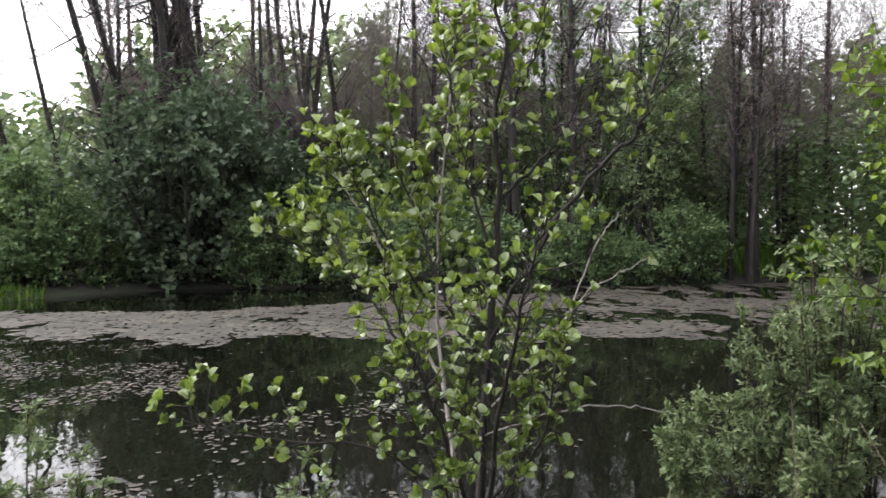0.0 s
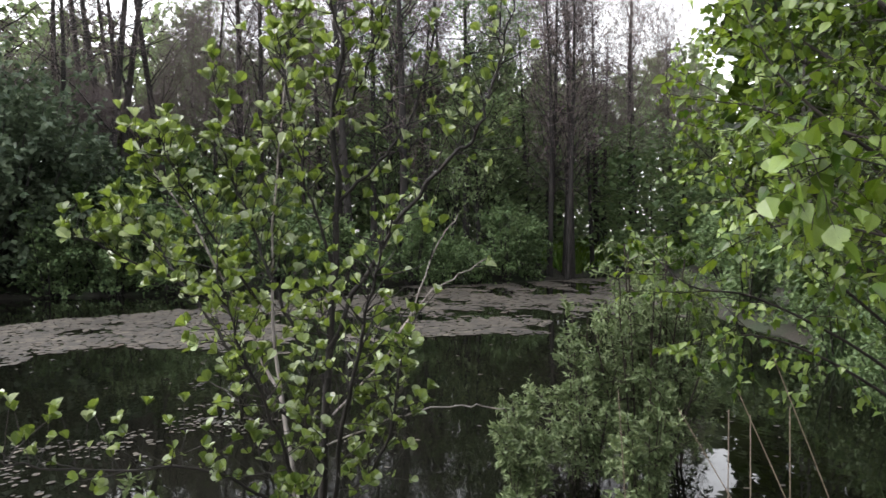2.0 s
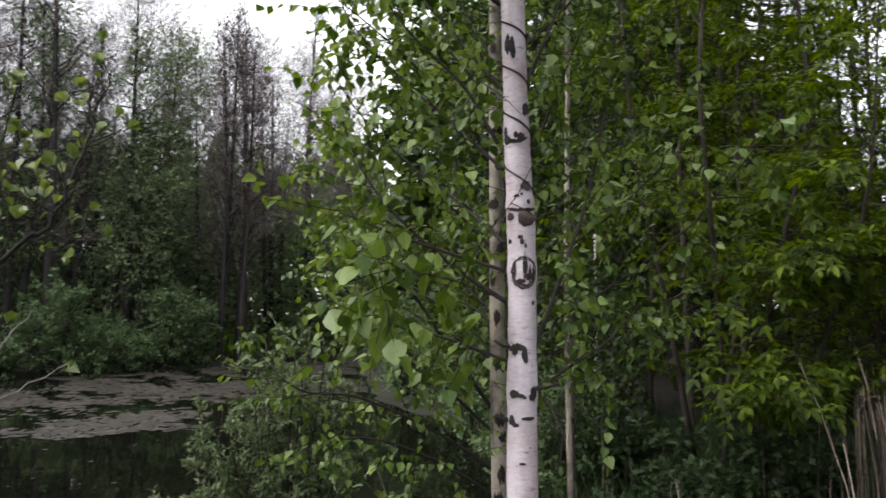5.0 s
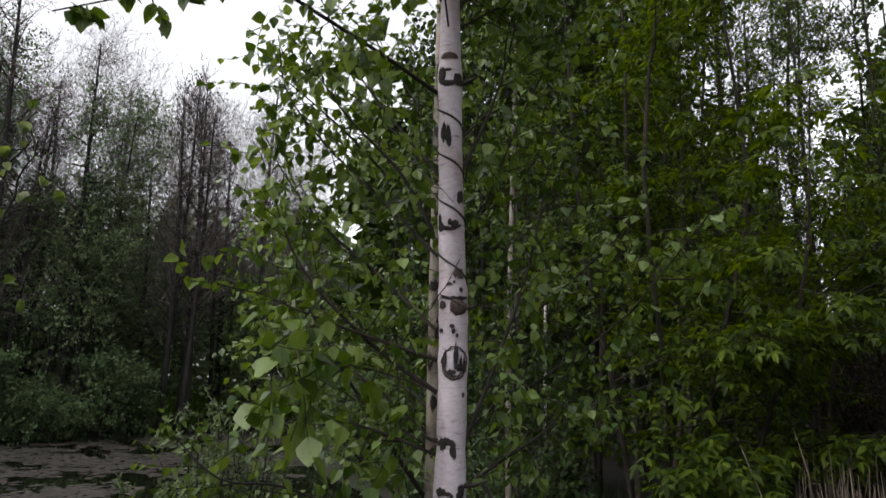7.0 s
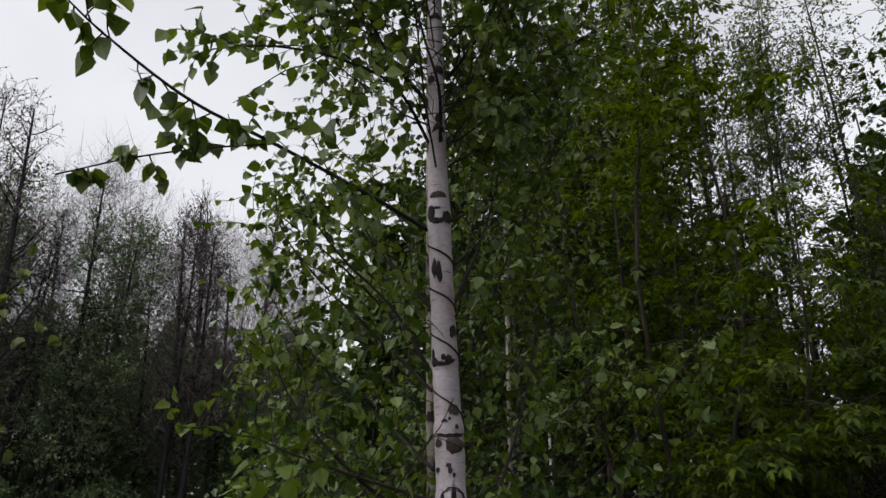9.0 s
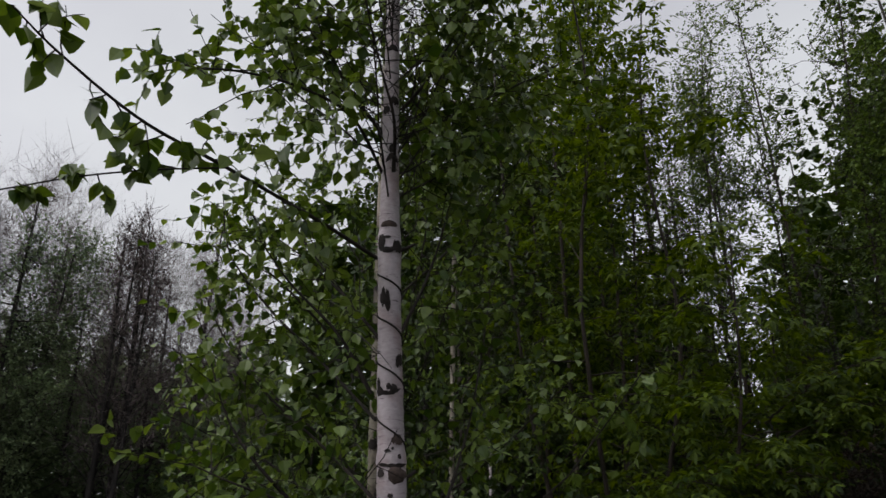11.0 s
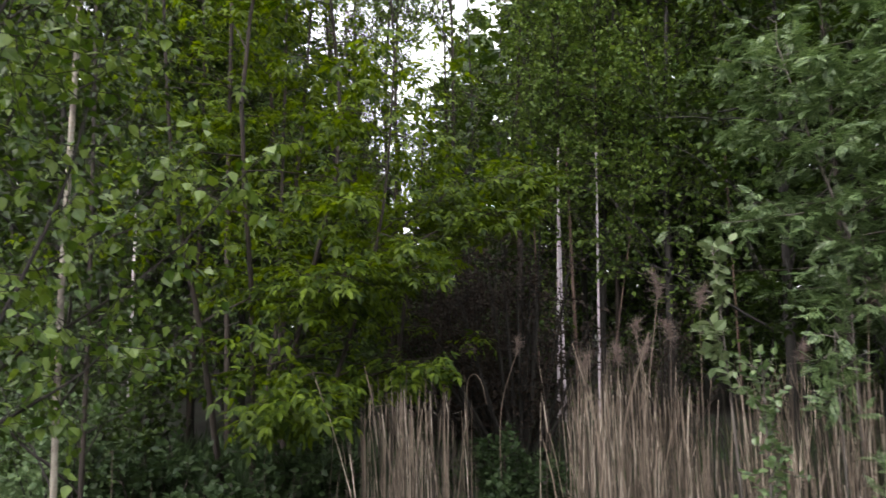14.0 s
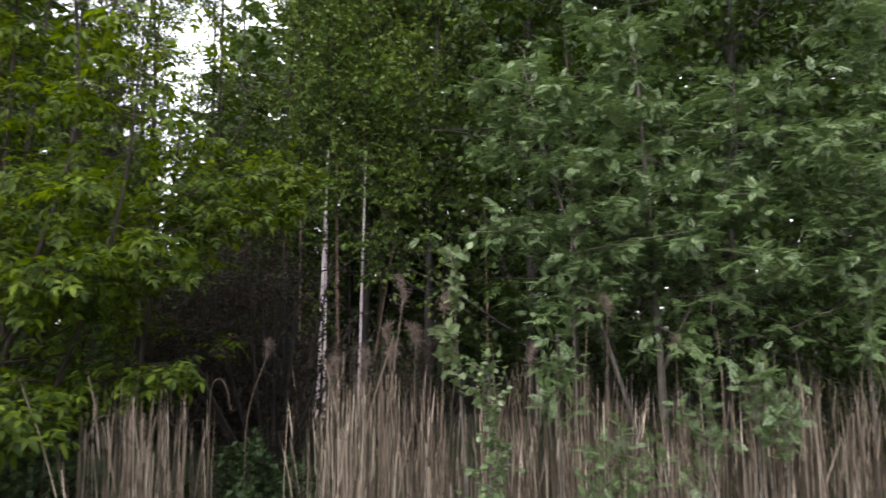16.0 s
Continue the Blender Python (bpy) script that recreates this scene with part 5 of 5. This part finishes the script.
def thin_birch(x, y, height, r, seed, bark, lean=(0, 0), base=0.42, label="pole-thin white birch behind the reeds"):
    """A pole-thin birch of the wood behind, with its leaves high up."""
    rng = np.random.default_rng(seed)
    z0 = h(x, y)
    root = thing("birch_tree", x, y, z0, label, "tree", "thin birches behind the reeds")
    line = smooth_line([(0, 0, -0.2), (lean[0] * 0.5 + rng.normal(0, 0.03), lean[1] * 0.5, height * 0.5), (lean[0], lean[1], height)], 16)
    b = Buf()
    r = r * 0.75
    b.tube(line[:9], r, r * 0.65, 8)
    part("trunk", b, bark, root, smooth=True)
    # from here up a dark bark colour paints the shade of the crown
    b = Buf()
    b.tube(line[8:], r * 0.65, r * 0.25, 8)
    part("shaded_upper_trunk", b, BARK_MAPLE, root, smooth=True)
    lv, fine = Leaves(), Buf()
    for u, limb in branches(rng, line, 52, base, 1.0, lambda q: 1.6 * (1.25 - 0.8 * q), 0.9, 0.2, 0.15, 5):
        fine.tube(limb, 0.008, 0.002, 3)
        for u2, s in branches(rng, limb, 7, 0.15, 1.0, lambda q: 0.35, 0.9, -0.1, 0.2, 3):
            lv.add(leaf_places(rng, s, 8, 0.1, 0.5), rng.uniform(0.055, 0.09, 8))
    part("twigwork", fine, BARK_BIRCH_TWIG, root, kind="stuff")
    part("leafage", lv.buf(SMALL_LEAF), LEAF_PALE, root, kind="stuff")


for k, (x, y, hh, r, ln) in enumerate([(13.0, 1.57, 9.0, 0.042, (0.1, -0.33)), (13.05, 1.45, 8.0, 0.036, (0.1, -0.05)), (13.0, 0.87, 9.0, 0.034, (0.1, -0.28)), (8.48, 6.64, 7.0, 0.036, (0.2, 0))]):
    thin_birch(x, y, hh, r, 120 + k, BARK_BIRCH, ln)
for k, (x, y, hh, r, ln) in enumerate([(13.2, 1.22, 9.5, 0.05, (0.1, 0.1)), (12.9, 1.85, 8.0, 0.028, (0.1, 0.0)), (12.8, 0.8, 6.0, 0.024, (0.1, -1.1)), (13.0, -1.4, 9.0, 0.03, (0.0, 0.05))]):
    thin_birch(x, y, hh, r, 140 + k, BARK_RED, ln, label="slim brown-stemmed birch in the wood behind the reeds")


def layered(line, keep, sag):
    """Presses a shoot into a level layer whose tip hangs a little."""
    out = line.copy()
    u = np.linspace(0, 1, len(out))
    run = np.linalg.norm(out[-1, :2] - out[0, :2])
    out[:, 2] = out[0, 2] + (out[:, 2] - out[0, 2]) * keep - sag * run * u * u
    return out


# ---------------------------------------------------------------- maples with yellow-green compound leaves
def spray_tree(name, label, x, y, stems, seed, leaf_mat, template, leaf, bark, n_limbs, span, per, base=0.18, flat=0.1, extra=(), droop=0.35, lobes=7):
    """A tree of several stems whose leaves lie in level sprays."""
    rng = np.random.default_rng(seed)
    z0 = h(x, y)
    root = thing(name, x, y, z0, label, "tree")
    lv, fine = Leaves(), Buf()

    def set_leaves(s):
        p, a, n = leaf_places(rng, s, per, 0.45, droop)
        lv.add((p, [unit(v * np.array([1, 1, 0.5])) for v in a], [unit(v * np.array([0.6, 0.6, 1])) for v in n]), rng.uniform(0.75, 1.25, per) * leaf)

    for r, pts in stems:
        line = smooth_line(pts, 14)
        b = Buf()
        b.tube(line, r, r * 0.2, 8)
        part("stem", b, bark, root, smooth=True)
        lines = branches(rng, line, n_limbs, base, 1.0, lambda q: span * (1.25 - 0.8 * q), 1.0, flat, 0.12, 6)
        for u, limb in lines:
            limb = layered(limb, 0.45, 0.1)
            fine.tube(limb, 0.012 * (1.2 - u), 0.003, 4)
            for u2, s in branches(rng, limb, lobes, 0.3, 1.0, lambda q: span * 0.32, 0.9, 0.05, 0.16, 3):
                set_leaves(layered(s, 0.25, 0.15))
    for pts in extra:
        limb = smooth_line(np.array(pts) - np.array([x, y, z0]), 14)
        b = Buf()
        b.tube(limb, 0.016, 0.003, 5)
        part("limb", b, bark, root, smooth=True)
        for u2, s in branches(rng, limb, 44, 0.25, 1.0, lambda q: 0.45, 0.9, 0.05, 0.16, 3):
            s = layered(s, 0.3, 0.12)
            fine.tube(s, 0.004, 0.002, 3)
            set_leaves(s)
    part("twigwork", fine, bark, root, kind="stuff")
    part("leafage", lv.buf(template), leaf_mat, root, kind="stuff")
    return root


spray_tree("ash_leaved_maple", "ash-leaved maple with yellow-green compound leaves in layered sprays", 6.9, 3.8, [
    (0.03, [(0, 0, -0.1), (-0.12, -0.05, 2.0), (-0.42, -0.1, 4.2), (-0.12, -0.25, 6.6), (-0.42, -0.3, 8.6), (-0.3, -0.3, 10.4)]),
    (0.036, [(0.25, -0.1, -0.1), (0.35, -0.3, 1.8), (0.55, -0.7, 3.8), (0.42, -0.62, 6.2), (0.6, -0.8, 8.6)]),
    (0.035, [(-0.2, 0.15, -0.1), (-0.6, 0.2, 1.8), (-1.0, 0.3, 3.8), (-1.2, 0.4, 8.8)]),
    (0.03, [(0.1, -0.3, -0.1), (-0.1, -1.0, 1.5), (-0.3, -1.5, 2.8), (-0.4, -1.7, 4.4)])],
    131, LEAF_MAPLE, MAPLE_LEAF, 0.17, BARK_MAPLE, 20, 1.6, 5, 0.26, 0.05,
    extra=[[(6.8, 3.5, 1.7), (6.5, 3.0, 2.2), (6.25, 2.7, 2.5), (6.05, 2.5, 2.55)], [(7.1, 3.3, 1.9), (7.0, 2.7, 2.4), (6.85, 2.3, 2.6), (6.75, 2.0, 2.62)],
           [(7.3, 3.2, 2.4), (7.7, 2.6, 3.2), (8.2, 1.8, 3.65), (8.7, 1.15, 3.88)], [(7.3, 3.1, 2.5), (7.6, 2.2, 3.3), (7.85, 1.55, 3.62), (8.0, 1.02, 3.72)], [(7.2, 3.0, 2.3), (7.4, 2.2, 2.95), (7.6, 1.6, 3.2), (7.75, 1.25, 3.25)], [(7.2, 3.4, 1.2), (7.0, 2.6, 1.6), (6.9, 2.0, 1.75)], [(6.6, 3.5, 1.0), (6.0, 3.0, 1.4), (5.7, 2.7, 1.5)]])
spray_tree("ash_leaved_maple", "smaller ash-leaved maple with yellow-green compound leaves", 9.4, 3.3, [
    (0.04, [(0, 0, -0.1), (-0.1, -0.2, 1.6), (-0.2, -0.5, 3.2), (-0.2, -0.6, 4.2)]),
    (0.03, [(0.2, 0, -0.1), (0.4, 0.1, 1.6), (0.6, 0.1, 3.4)])],
    132, LEAF_MAPLE, MAPLE_LEAF, 0.17, BARK_MAPLE, 14, 1.3, 4, 0.35, 0.05)
spray_tree("ash_leaved_maple", "tall ash-leaved maple thinly set with leaves", 8.6, 5.2, [
    (0.042, [(0, 0, -0.1), (0.12, 0.12, 3.0), (-0.02, 0.0, 6.0), (0.12, 0.12, 8.4), (0.0, 0.1, 11.0)]),
    (0.04, [(0.3, -0.2, -0.1), (0.7, -0.5, 3.0), (0.9, -0.7, 6.0), (1.0, -0.8, 8.0)])],
    133, LEAF_MAPLE, MAPLE_LEAF, 0.18, BARK_MAPLE, 30, 1.6, 5, 0.25, 0.1)
spray_tree("ash_leaved_maple", "slim ash-leaved maple with yellow-green compound leaves", 8.5, 4.4, [
    (0.035, [(0, 0, -0.1), (0.08, 0.04, 3.0), (-0.05, -0.1, 6.0), (0.05, 0.0, 10.0)])],
    134, LEAF_MAPLE, MAPLE_LEAF, 0.17, BARK_MAPLE, 44, 1.1, 5, 0.25, 0.08)

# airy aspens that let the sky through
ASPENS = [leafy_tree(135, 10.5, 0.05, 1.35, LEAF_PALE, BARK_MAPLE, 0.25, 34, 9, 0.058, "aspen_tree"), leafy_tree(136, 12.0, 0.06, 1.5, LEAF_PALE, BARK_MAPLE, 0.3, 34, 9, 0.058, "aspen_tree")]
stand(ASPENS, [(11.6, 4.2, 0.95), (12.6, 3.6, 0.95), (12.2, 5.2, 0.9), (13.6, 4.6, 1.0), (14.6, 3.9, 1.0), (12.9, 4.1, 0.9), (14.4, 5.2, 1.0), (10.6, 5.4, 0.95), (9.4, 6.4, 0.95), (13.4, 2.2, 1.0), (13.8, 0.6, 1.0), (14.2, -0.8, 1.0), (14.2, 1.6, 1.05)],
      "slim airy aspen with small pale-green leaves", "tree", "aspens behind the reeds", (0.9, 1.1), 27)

# ---------------------------------------------------------------- rowans
spray_tree("rowan_tree", "rowan with grey-green feathered leaves standing in the reeds", 7.3, -2.5, [
    (0.045, [(0, 0, -0.1), (0.05, 0.02, 1.6), (0.0, 0.1, 3.4), (0.1, 0.2, 5.6)]),
    (0.025, [(0.1, 0.1, 0.3), (-0.1, 0.6, 1.8), (-0.25, 1.0, 3.0), (-0.3, 1.3, 4.2)]),
    (0.02, [(0.0, 0.0, 1.4), (-0.4, -0.3, 2.4), (-0.6, -0.6, 3.8)])],
    141, LEAF_ROWAN, ROWAN_LEAF, 0.105, BARK_SAPLING, 30, 1.35, 12, 0.33, 0.25, droop=0.2, lobes=9)
spray_tree("rowan_tree", "rowan with grey-green feathered leaves standing in the reeds", 6.6, -4.6, [
    (0.04, [(0, 0, -0.1), (0.05, 0.02, 1.6), (0.0, 0.1, 3.2), (0.1, 0.2, 5.0)]),
    (0.02, [(0.0, 0.0, 1.0), (-0.2, 0.5, 2.2), (-0.3, 0.9, 3.2)])],
    142, LEAF_ROWAN, ROWAN_LEAF, 0.105, BARK_SAPLING, 26, 1.15, 12, 0.32, 0.25, droop=0.2, lobes=8)
# a maple in the dark wood leaf, so its shade comes from colour
spray_tree("ash_leaved_maple", "young ash-leaved maple in the shade behind the reeds", 9.2, -2.2, [
    (0.04, [(0, 0, -0.1), (0.05, 0.1, 2.0), (0.0, 0.1, 4.5), (0.1, 0.2, 8.4)])],
    143, LEAF_WOOD, MAPLE_LEAF, 0.17, BARK_MAPLE, 34, 1.7, 6, 0.25, 0.15, droop=0.3)


# ---------------------------------------------------------------- willows and saplings near the water
def willow(x, y, height, spread, seed, stems, leaf=0.05, per=7, label="pale grey-green willow bush at the water's edge", name="willow_bush"):
    root = bush(seed, height, spread, LEAF_WILLOW, BARK_MAPLE, stems, per, leaf, name, WILLOW_LEAF, 0.15, 0.0042)
    root.matrix_basis = pose(x, y, max(h(x, y), -0.1))
    tagged(root, label, "bush", "willows by the water")


willow(2.8, 5.1, 2.1, 0.62, 151, 18)
willow(2.3, 5.1, 1.45, 0.45, 152, 12)
willow(3.15, 5.35, 2.05, 0.55, 154, 15)
willow(1.75, 4.9, 0.95, 0.36, 153, 9)
willow(2.15, 3.9, 1.15, 0.34, 164, 8)
willow(0.62, 2.95, 0.66, 0.25, 155, 7, 0.045, 5, "small willow shoots on the near bank", "willow_sapling")
willow(-1.75, 2.9, 1.3, 0.22, 156, 4, 0.045, 5, "small willow shoots on the near bank", "willow_sapling")
willow(-1.4, 2.8, 0.85, 0.22, 157, 5, 0.04, 5, "small willow shoots on the near bank", "willow_sapling")
willow(-0.62, 2.9, 0.82, 0.3, 158, 6, 0.045, 5, "small willow shoots on the near bank", "willow_sapling")
willow(0.28, 2.9, 0.72, 0.22, 159, 5, 0.045, 5, "small willow shoots on the near bank", "willow_sapling")
willow(1.0, 3.0, 0.75, 0.3, 160, 6, 0.045, 5, "small willow shoots on the near bank", "willow_sapling")


# dark-leaved bushes added to fill the gloom low on this bank
BRAMBLE = [bush(161, 0.95, 0.75, LEAF_DARK, BARK_MAPLE, 9, 5, 0.075, "bramble"), bush(162, 0.75, 0.7, LEAF_DARK, BARK_MAPLE, 9, 5, 0.07, "bramble")]
stand(BRAMBLE, [(4.5, 2.7), (5.3, 3.3), (6.3, 3.0), (7.6, 1.4), (6.2, 4.4)], "low dark brambles added to darken the bank", "bush", "brambles", (0.85, 1.2), 23)


# ---------------------------------------------------------------- reeds
def reed_line(rng, x, y, height, lean=0.04, bend=0.0):
    z0 = h(x, y) - 0.05
    a = rng.uniform(0, 6.283)
    d = np.array([math.cos(a), math.sin(a), 0]) * lean * height * rng.uniform(0.2, 1.6)
    return np.array([(x, y, z0), (x + 0.3 * d[0], y + 0.3 * d[1], z0 + height * 0.45), (x + 0.7 * d[0], y + 0.7 * d[1], z0 + height * 0.8), (x + d[0], y + d[1], z0 + height)])


SHEATH = (np.array([(-0.008, 0, 0), (0.008, 0, 0), (-0.011, 0.4, 0.01), (0.011, 0.4, 0.01), (0, 1, 0.05)]), np.array([(0, 1, 3), (0, 3, 2), (2, 3, 4)]))


def reed_bed(name, label, seed, n, draw, tall):
    """A stand of dry stalks with their old sheaths."""
    rng = np.random.default_rng(seed)
    b = Buf()
    for k in range(n):
        x, y = draw(rng)
        if noise.noise(Vector((x * 1.6, y * 2.2, seed))) < -0.16:
            continue
        hh = tall(x, y) * (rng.uniform(0.3, 0.8) if rng.random() < 0.35 else rng.uniform(0.75, 1.08)) * (1.22 if rng.random() < 0.07 else 1)
        ln = reed_line(rng, x, y, hh, rng.choice([0.025, 0.06, 0.16], p=[0.45, 0.37, 0.18]))
        r = rng.uniform(0.002, 0.0058)
        b.tube(ln, r, r * 0.6, 3)
        for _ in range(rng.integers(1, 4)):
            p, d = along(ln, rng.uniform(0.2, 0.97))
            b.scatter(SHEATH, [p], [d + rng.normal(0, 0.05, 3)], [rng.normal(0, 1, 3)], rng.uniform(0.16, 0.42))
        if rng.random() < 0.2:
            a = rng.uniform(0, 6.283)
            p = ln[-1]
            b.scatter(SHEATH, [p], [(math.cos(a), math.sin(a), rng.uniform(-0.8, 0.3))], [(0, 0, 1)], rng.uniform(0.08, 0.25))
    tagged(new(name, b.mesh(name, REED)), label, "reeds", kind="stuff")


def main_stand(r):
    x = r.uniform(5.2, 8.6)
    return x, -0.42 + 0.17 * (x - 0.7) + 0.14 * r.normal() - 6.2 * r.random() ** 1.2


reed_bed("reed_bed", "dense stand of dry pinkish-brown reeds", 171, 2300, main_stand, lambda x, y: 1.04 + 0.08 * (x - 5) + 0.13 * math.sin(3 * y) + 0.1 * math.sin(7.3 * y + x) + 0.1 * math.exp(-(y - 0.2) ** 2))
reed_bed("reed_bed", "narrow stand of dry brown reeds", 172, 210, lambda r: (r.normal(6.4, 0.4), r.normal(2.0, 0.24)), lambda x, y: 1.2)
reed_bed("reed_bed", "thin scatter of dry reeds before the bushes", 173, 45, lambda r: (r.uniform(3.6, 6.4), r.uniform(1.6, 4.2)), lambda x, y: 0.95)


def lone_reed(pts, r=0.005, plume=0, seed=0, label="dry reed bent over at its top"):
    """A stalk that stands out, with a plume if it has one."""
    rng = np.random.default_rng(seed)
    p0 = np.array(pts[0])
    root = thing("reed", *p0, label, "reed", "tall reeds")
    ln = smooth_line(np.array(pts) - p0, 18)
    b = Buf()
    b.tube(ln, r, r * 0.55, 5)
    part("stalk", b, REED, root, smooth=True)
    if plume:
        c = Buf()
        m = 200
        u = rng.random(m)
        tip, d = ln[-1], unit(ln[-1] - ln[-3])
        pos = tip + d * (u[:, None] - 0.4) * plume
        pos = pos + np.array([0, 0.25, -0.12]) * (u[:, None] ** 2) * plume * (1 if seed % 4 == 1 else -1) * np.array([1, 1, 1 if seed % 4 == 1 else -1]) + rng.normal(0, 0.007, (m, 3))
        c.scatter((SHEATH[0] * np.array([1.8, 1, 1]), SHEATH[1]), pos, d * 0.8 + rng.normal(0, 0.5, (m, 3)) + np.array([0, 0, -0.3]), rng.normal(0, 1, (m, 3)), rng.uniform(0.05, 0.11, m))
        part("plume", c, PLUME if seed % 2 else REED, root, "feathery brown seed plume", kind="stuff")


lone_reed([(7.2, 1.7, 0.1), (7.18, 1.68, 1.0), (7.13, 1.66, 1.5), (7.08, 1.58, 1.62), (7.05, 1.5, 1.55), (7.05, 1.46, 1.35)], 0.006, 0, 1)
lone_reed([(6.6, 2.5, 0.1), (6.6, 2.5, 0.9), (6.58, 2.47, 1.2), (6.55, 2.38, 1.36), (6.55, 2.28, 1.38)], 0.007, 0, 2)
lone_reed([(6.4, 2.1, 0.1), (6.38, 2.1, 0.8), (6.34, 2.09, 1.22)], 0.008, 0.16, 4, "dry reed with a pale broken head")
lone_reed([(7.0, 1.85, 0.1), (7.0, 1.85, 1.2), (7.0, 1.84, 1.7)], 0.008, 0, 6, "straight tall dry reed")
lone_reed([(5.75, 0.1, 0.1), (5.75, 0.05, 1.2), (5.72, -0.1, 2.3)], 0.006, 0.22, 5, "tall reed with a brown plume")
lone_reed([(6.0, 0.2, 0.1), (5.95, 0.2, 1.2), (5.85, -0.02, 2.0)], 0.010, 0, 8, "straight tall dry reed")
lone_reed([(6.8, -1.6, 0.1), (6.8, -1.62, 1.3), (6.82, -1.68, 2.2)], 0.006, 0.2, 7, "tall reed with a brown plume")
lone_reed([(7.4, 1.4, 0.1), (7.4, 1.4, 1.2), (7.35, 1.2, 1.85)], 0.006, 0.2, 9, "tall reed with a brown plume")
lone_reed([(7.2, -0.1, 0.1), (7.2, 0.0, 1.2), (7.2, 0.1, 2.0)], 0.006, 0.18, 11, "tall reed with a brown plume")
lone_reed([(6.3, -2.6, 0.1), (6.3, -2.62, 1.3), (6.3, -2.6, 2.0)], 0.007, 0, 12, "straight tall dry reed")
for k, (py, pz) in enumerate([(-0.18, 2.08), (-0.41, 2.33), (-1.74, 2.3), (0.03, 1.93), (0.22, 1.9), (0.5, 1.84), (-2.3, 1.95), (-1.1, 1.9)]):
    lone_reed([(6.4, py + 0.06, 0.1), (6.4, py + 0.03, 1.2), (6.4, py, pz - 0.1)], 0.004, 0.16, 41 + 2 * k, "tall reed with a brown plume")
# dry stalks leaning by the willow
for k, (a, c) in enumerate([((1.473, 2.472, 1.283), (1.605, 2.329, 0.955)), ((1.695, 2.419, 1.350), (1.798, 2.282, 0.953)), ((1.899, 2.475, 1.461), (2.006, 2.335, 0.978)), ((1.742, 2.405, 1.252), (1.666, 2.314, 0.955)), ((1.890, 2.370, 1.283), (1.808, 2.280, 0.953)), ((1.394, 2.800, 1.287), (1.360, 2.695, 0.843)), ((1.725, 2.512, 1.249), (1.647, 2.421, 0.917))]):
    foot = np.array(c) + (np.array(c) - np.array(a)) * ((c[2] - h(c[0], c[1])) / max(0.05, a[2] - c[2]))
    lone_reed([tuple(foot), tuple((foot + np.array(a)) / 2 + np.array([0.01, 0, 0])), a], 0.0035, 0, 20 + k, "thin dry stalk leaning on the bank")


# ---------------------------------------------------------------- saplings in the reeds and the bare thicket
def sapling(x, y, height, seed, leaf, label, leaf_mat=LEAF_WILLOW, template=ROUND_LEAF, lean=(0.0, 0.0), base=0.5, shoots=16, span=0.22):
    rng = np.random.default_rng(seed)
    z0 = h(x, y)
    root = thing("sapling", x, y, z0, label, "sapling", "saplings in the reeds")
    line = smooth_line([(0, 0, -0.1), (lean[0] * 0.4, lean[1] * 0.4, height * 0.5), (lean[0], lean[1], height)], 12)
    b, lv, fine = Buf(), Leaves(), Buf()
    b.tube(line, 0.012, 0.003, 6)
    part("stem", b, BARK_SAPLING, root, smooth=True)
    for u, s in branches(rng, line, shoots, base, 1.0, lambda q: span * (1.3 - 0.6 * q), 0.9, 0.35, 0.15, 4):
        fine.tube(s, 0.003, 0.0015, 3)
        lv.add(leaf_places(rng, s, 8, 0.15, 0.0), rng.uniform(0.6, 1.0, 8) * leaf)
    part("twigwork", fine, BARK_SAPLING, root, kind="stuff")
    part("leafage", lv.buf(template), leaf_mat, root, kind="stuff")


sapling(4.9, -0.5, 2.5 - h(4.9, -0.5), 181, 0.088, "pale sallow sapling rising above the reeds", lean=(0.0, 0.1), base=0.6, shoots=20)
sapling(4.75, -0.6, 1.83 - h(4.75, -0.6), 182, 0.06, "light green sapling among the reeds", LEAF_ROWAN, base=0.4, shoots=44)
sapling(5.4, -1.6, 1.1, 185, 0.1, "young rowan shoot among the reeds", LEAF_ROWAN, ROWAN_LEAF, base=0.4, shoots=16, span=0.35)
sapling(5.6, -2.2, 1.5, 187, 0.1, "young rowan shoot among the reeds", LEAF_ROWAN, ROWAN_LEAF, base=0.35, shoots=20, span=0.4)
for k, (p, leaf) in enumerate([((5.992, -1.240, 1.999), 0.17), ((5.674, -2.584, 1.726), 0.16), ((5.972, -3.625, 2.356), 0.19), ((6.786, -1.547, 2.926), 0.2), ((5.582, -2.732, 1.593), 0.15), ((5.374, -1.373, 1.160), 0.13)]):
    sapling(p[0], p[1], p[2] - h(p[0], p[1]), 200 + k, leaf * 0.72, "young rowan shoot with light feathered leaves among the reeds", LEAF_ROWAN, ROWAN_LEAF, base=0.6, shoots=15, span=0.26)
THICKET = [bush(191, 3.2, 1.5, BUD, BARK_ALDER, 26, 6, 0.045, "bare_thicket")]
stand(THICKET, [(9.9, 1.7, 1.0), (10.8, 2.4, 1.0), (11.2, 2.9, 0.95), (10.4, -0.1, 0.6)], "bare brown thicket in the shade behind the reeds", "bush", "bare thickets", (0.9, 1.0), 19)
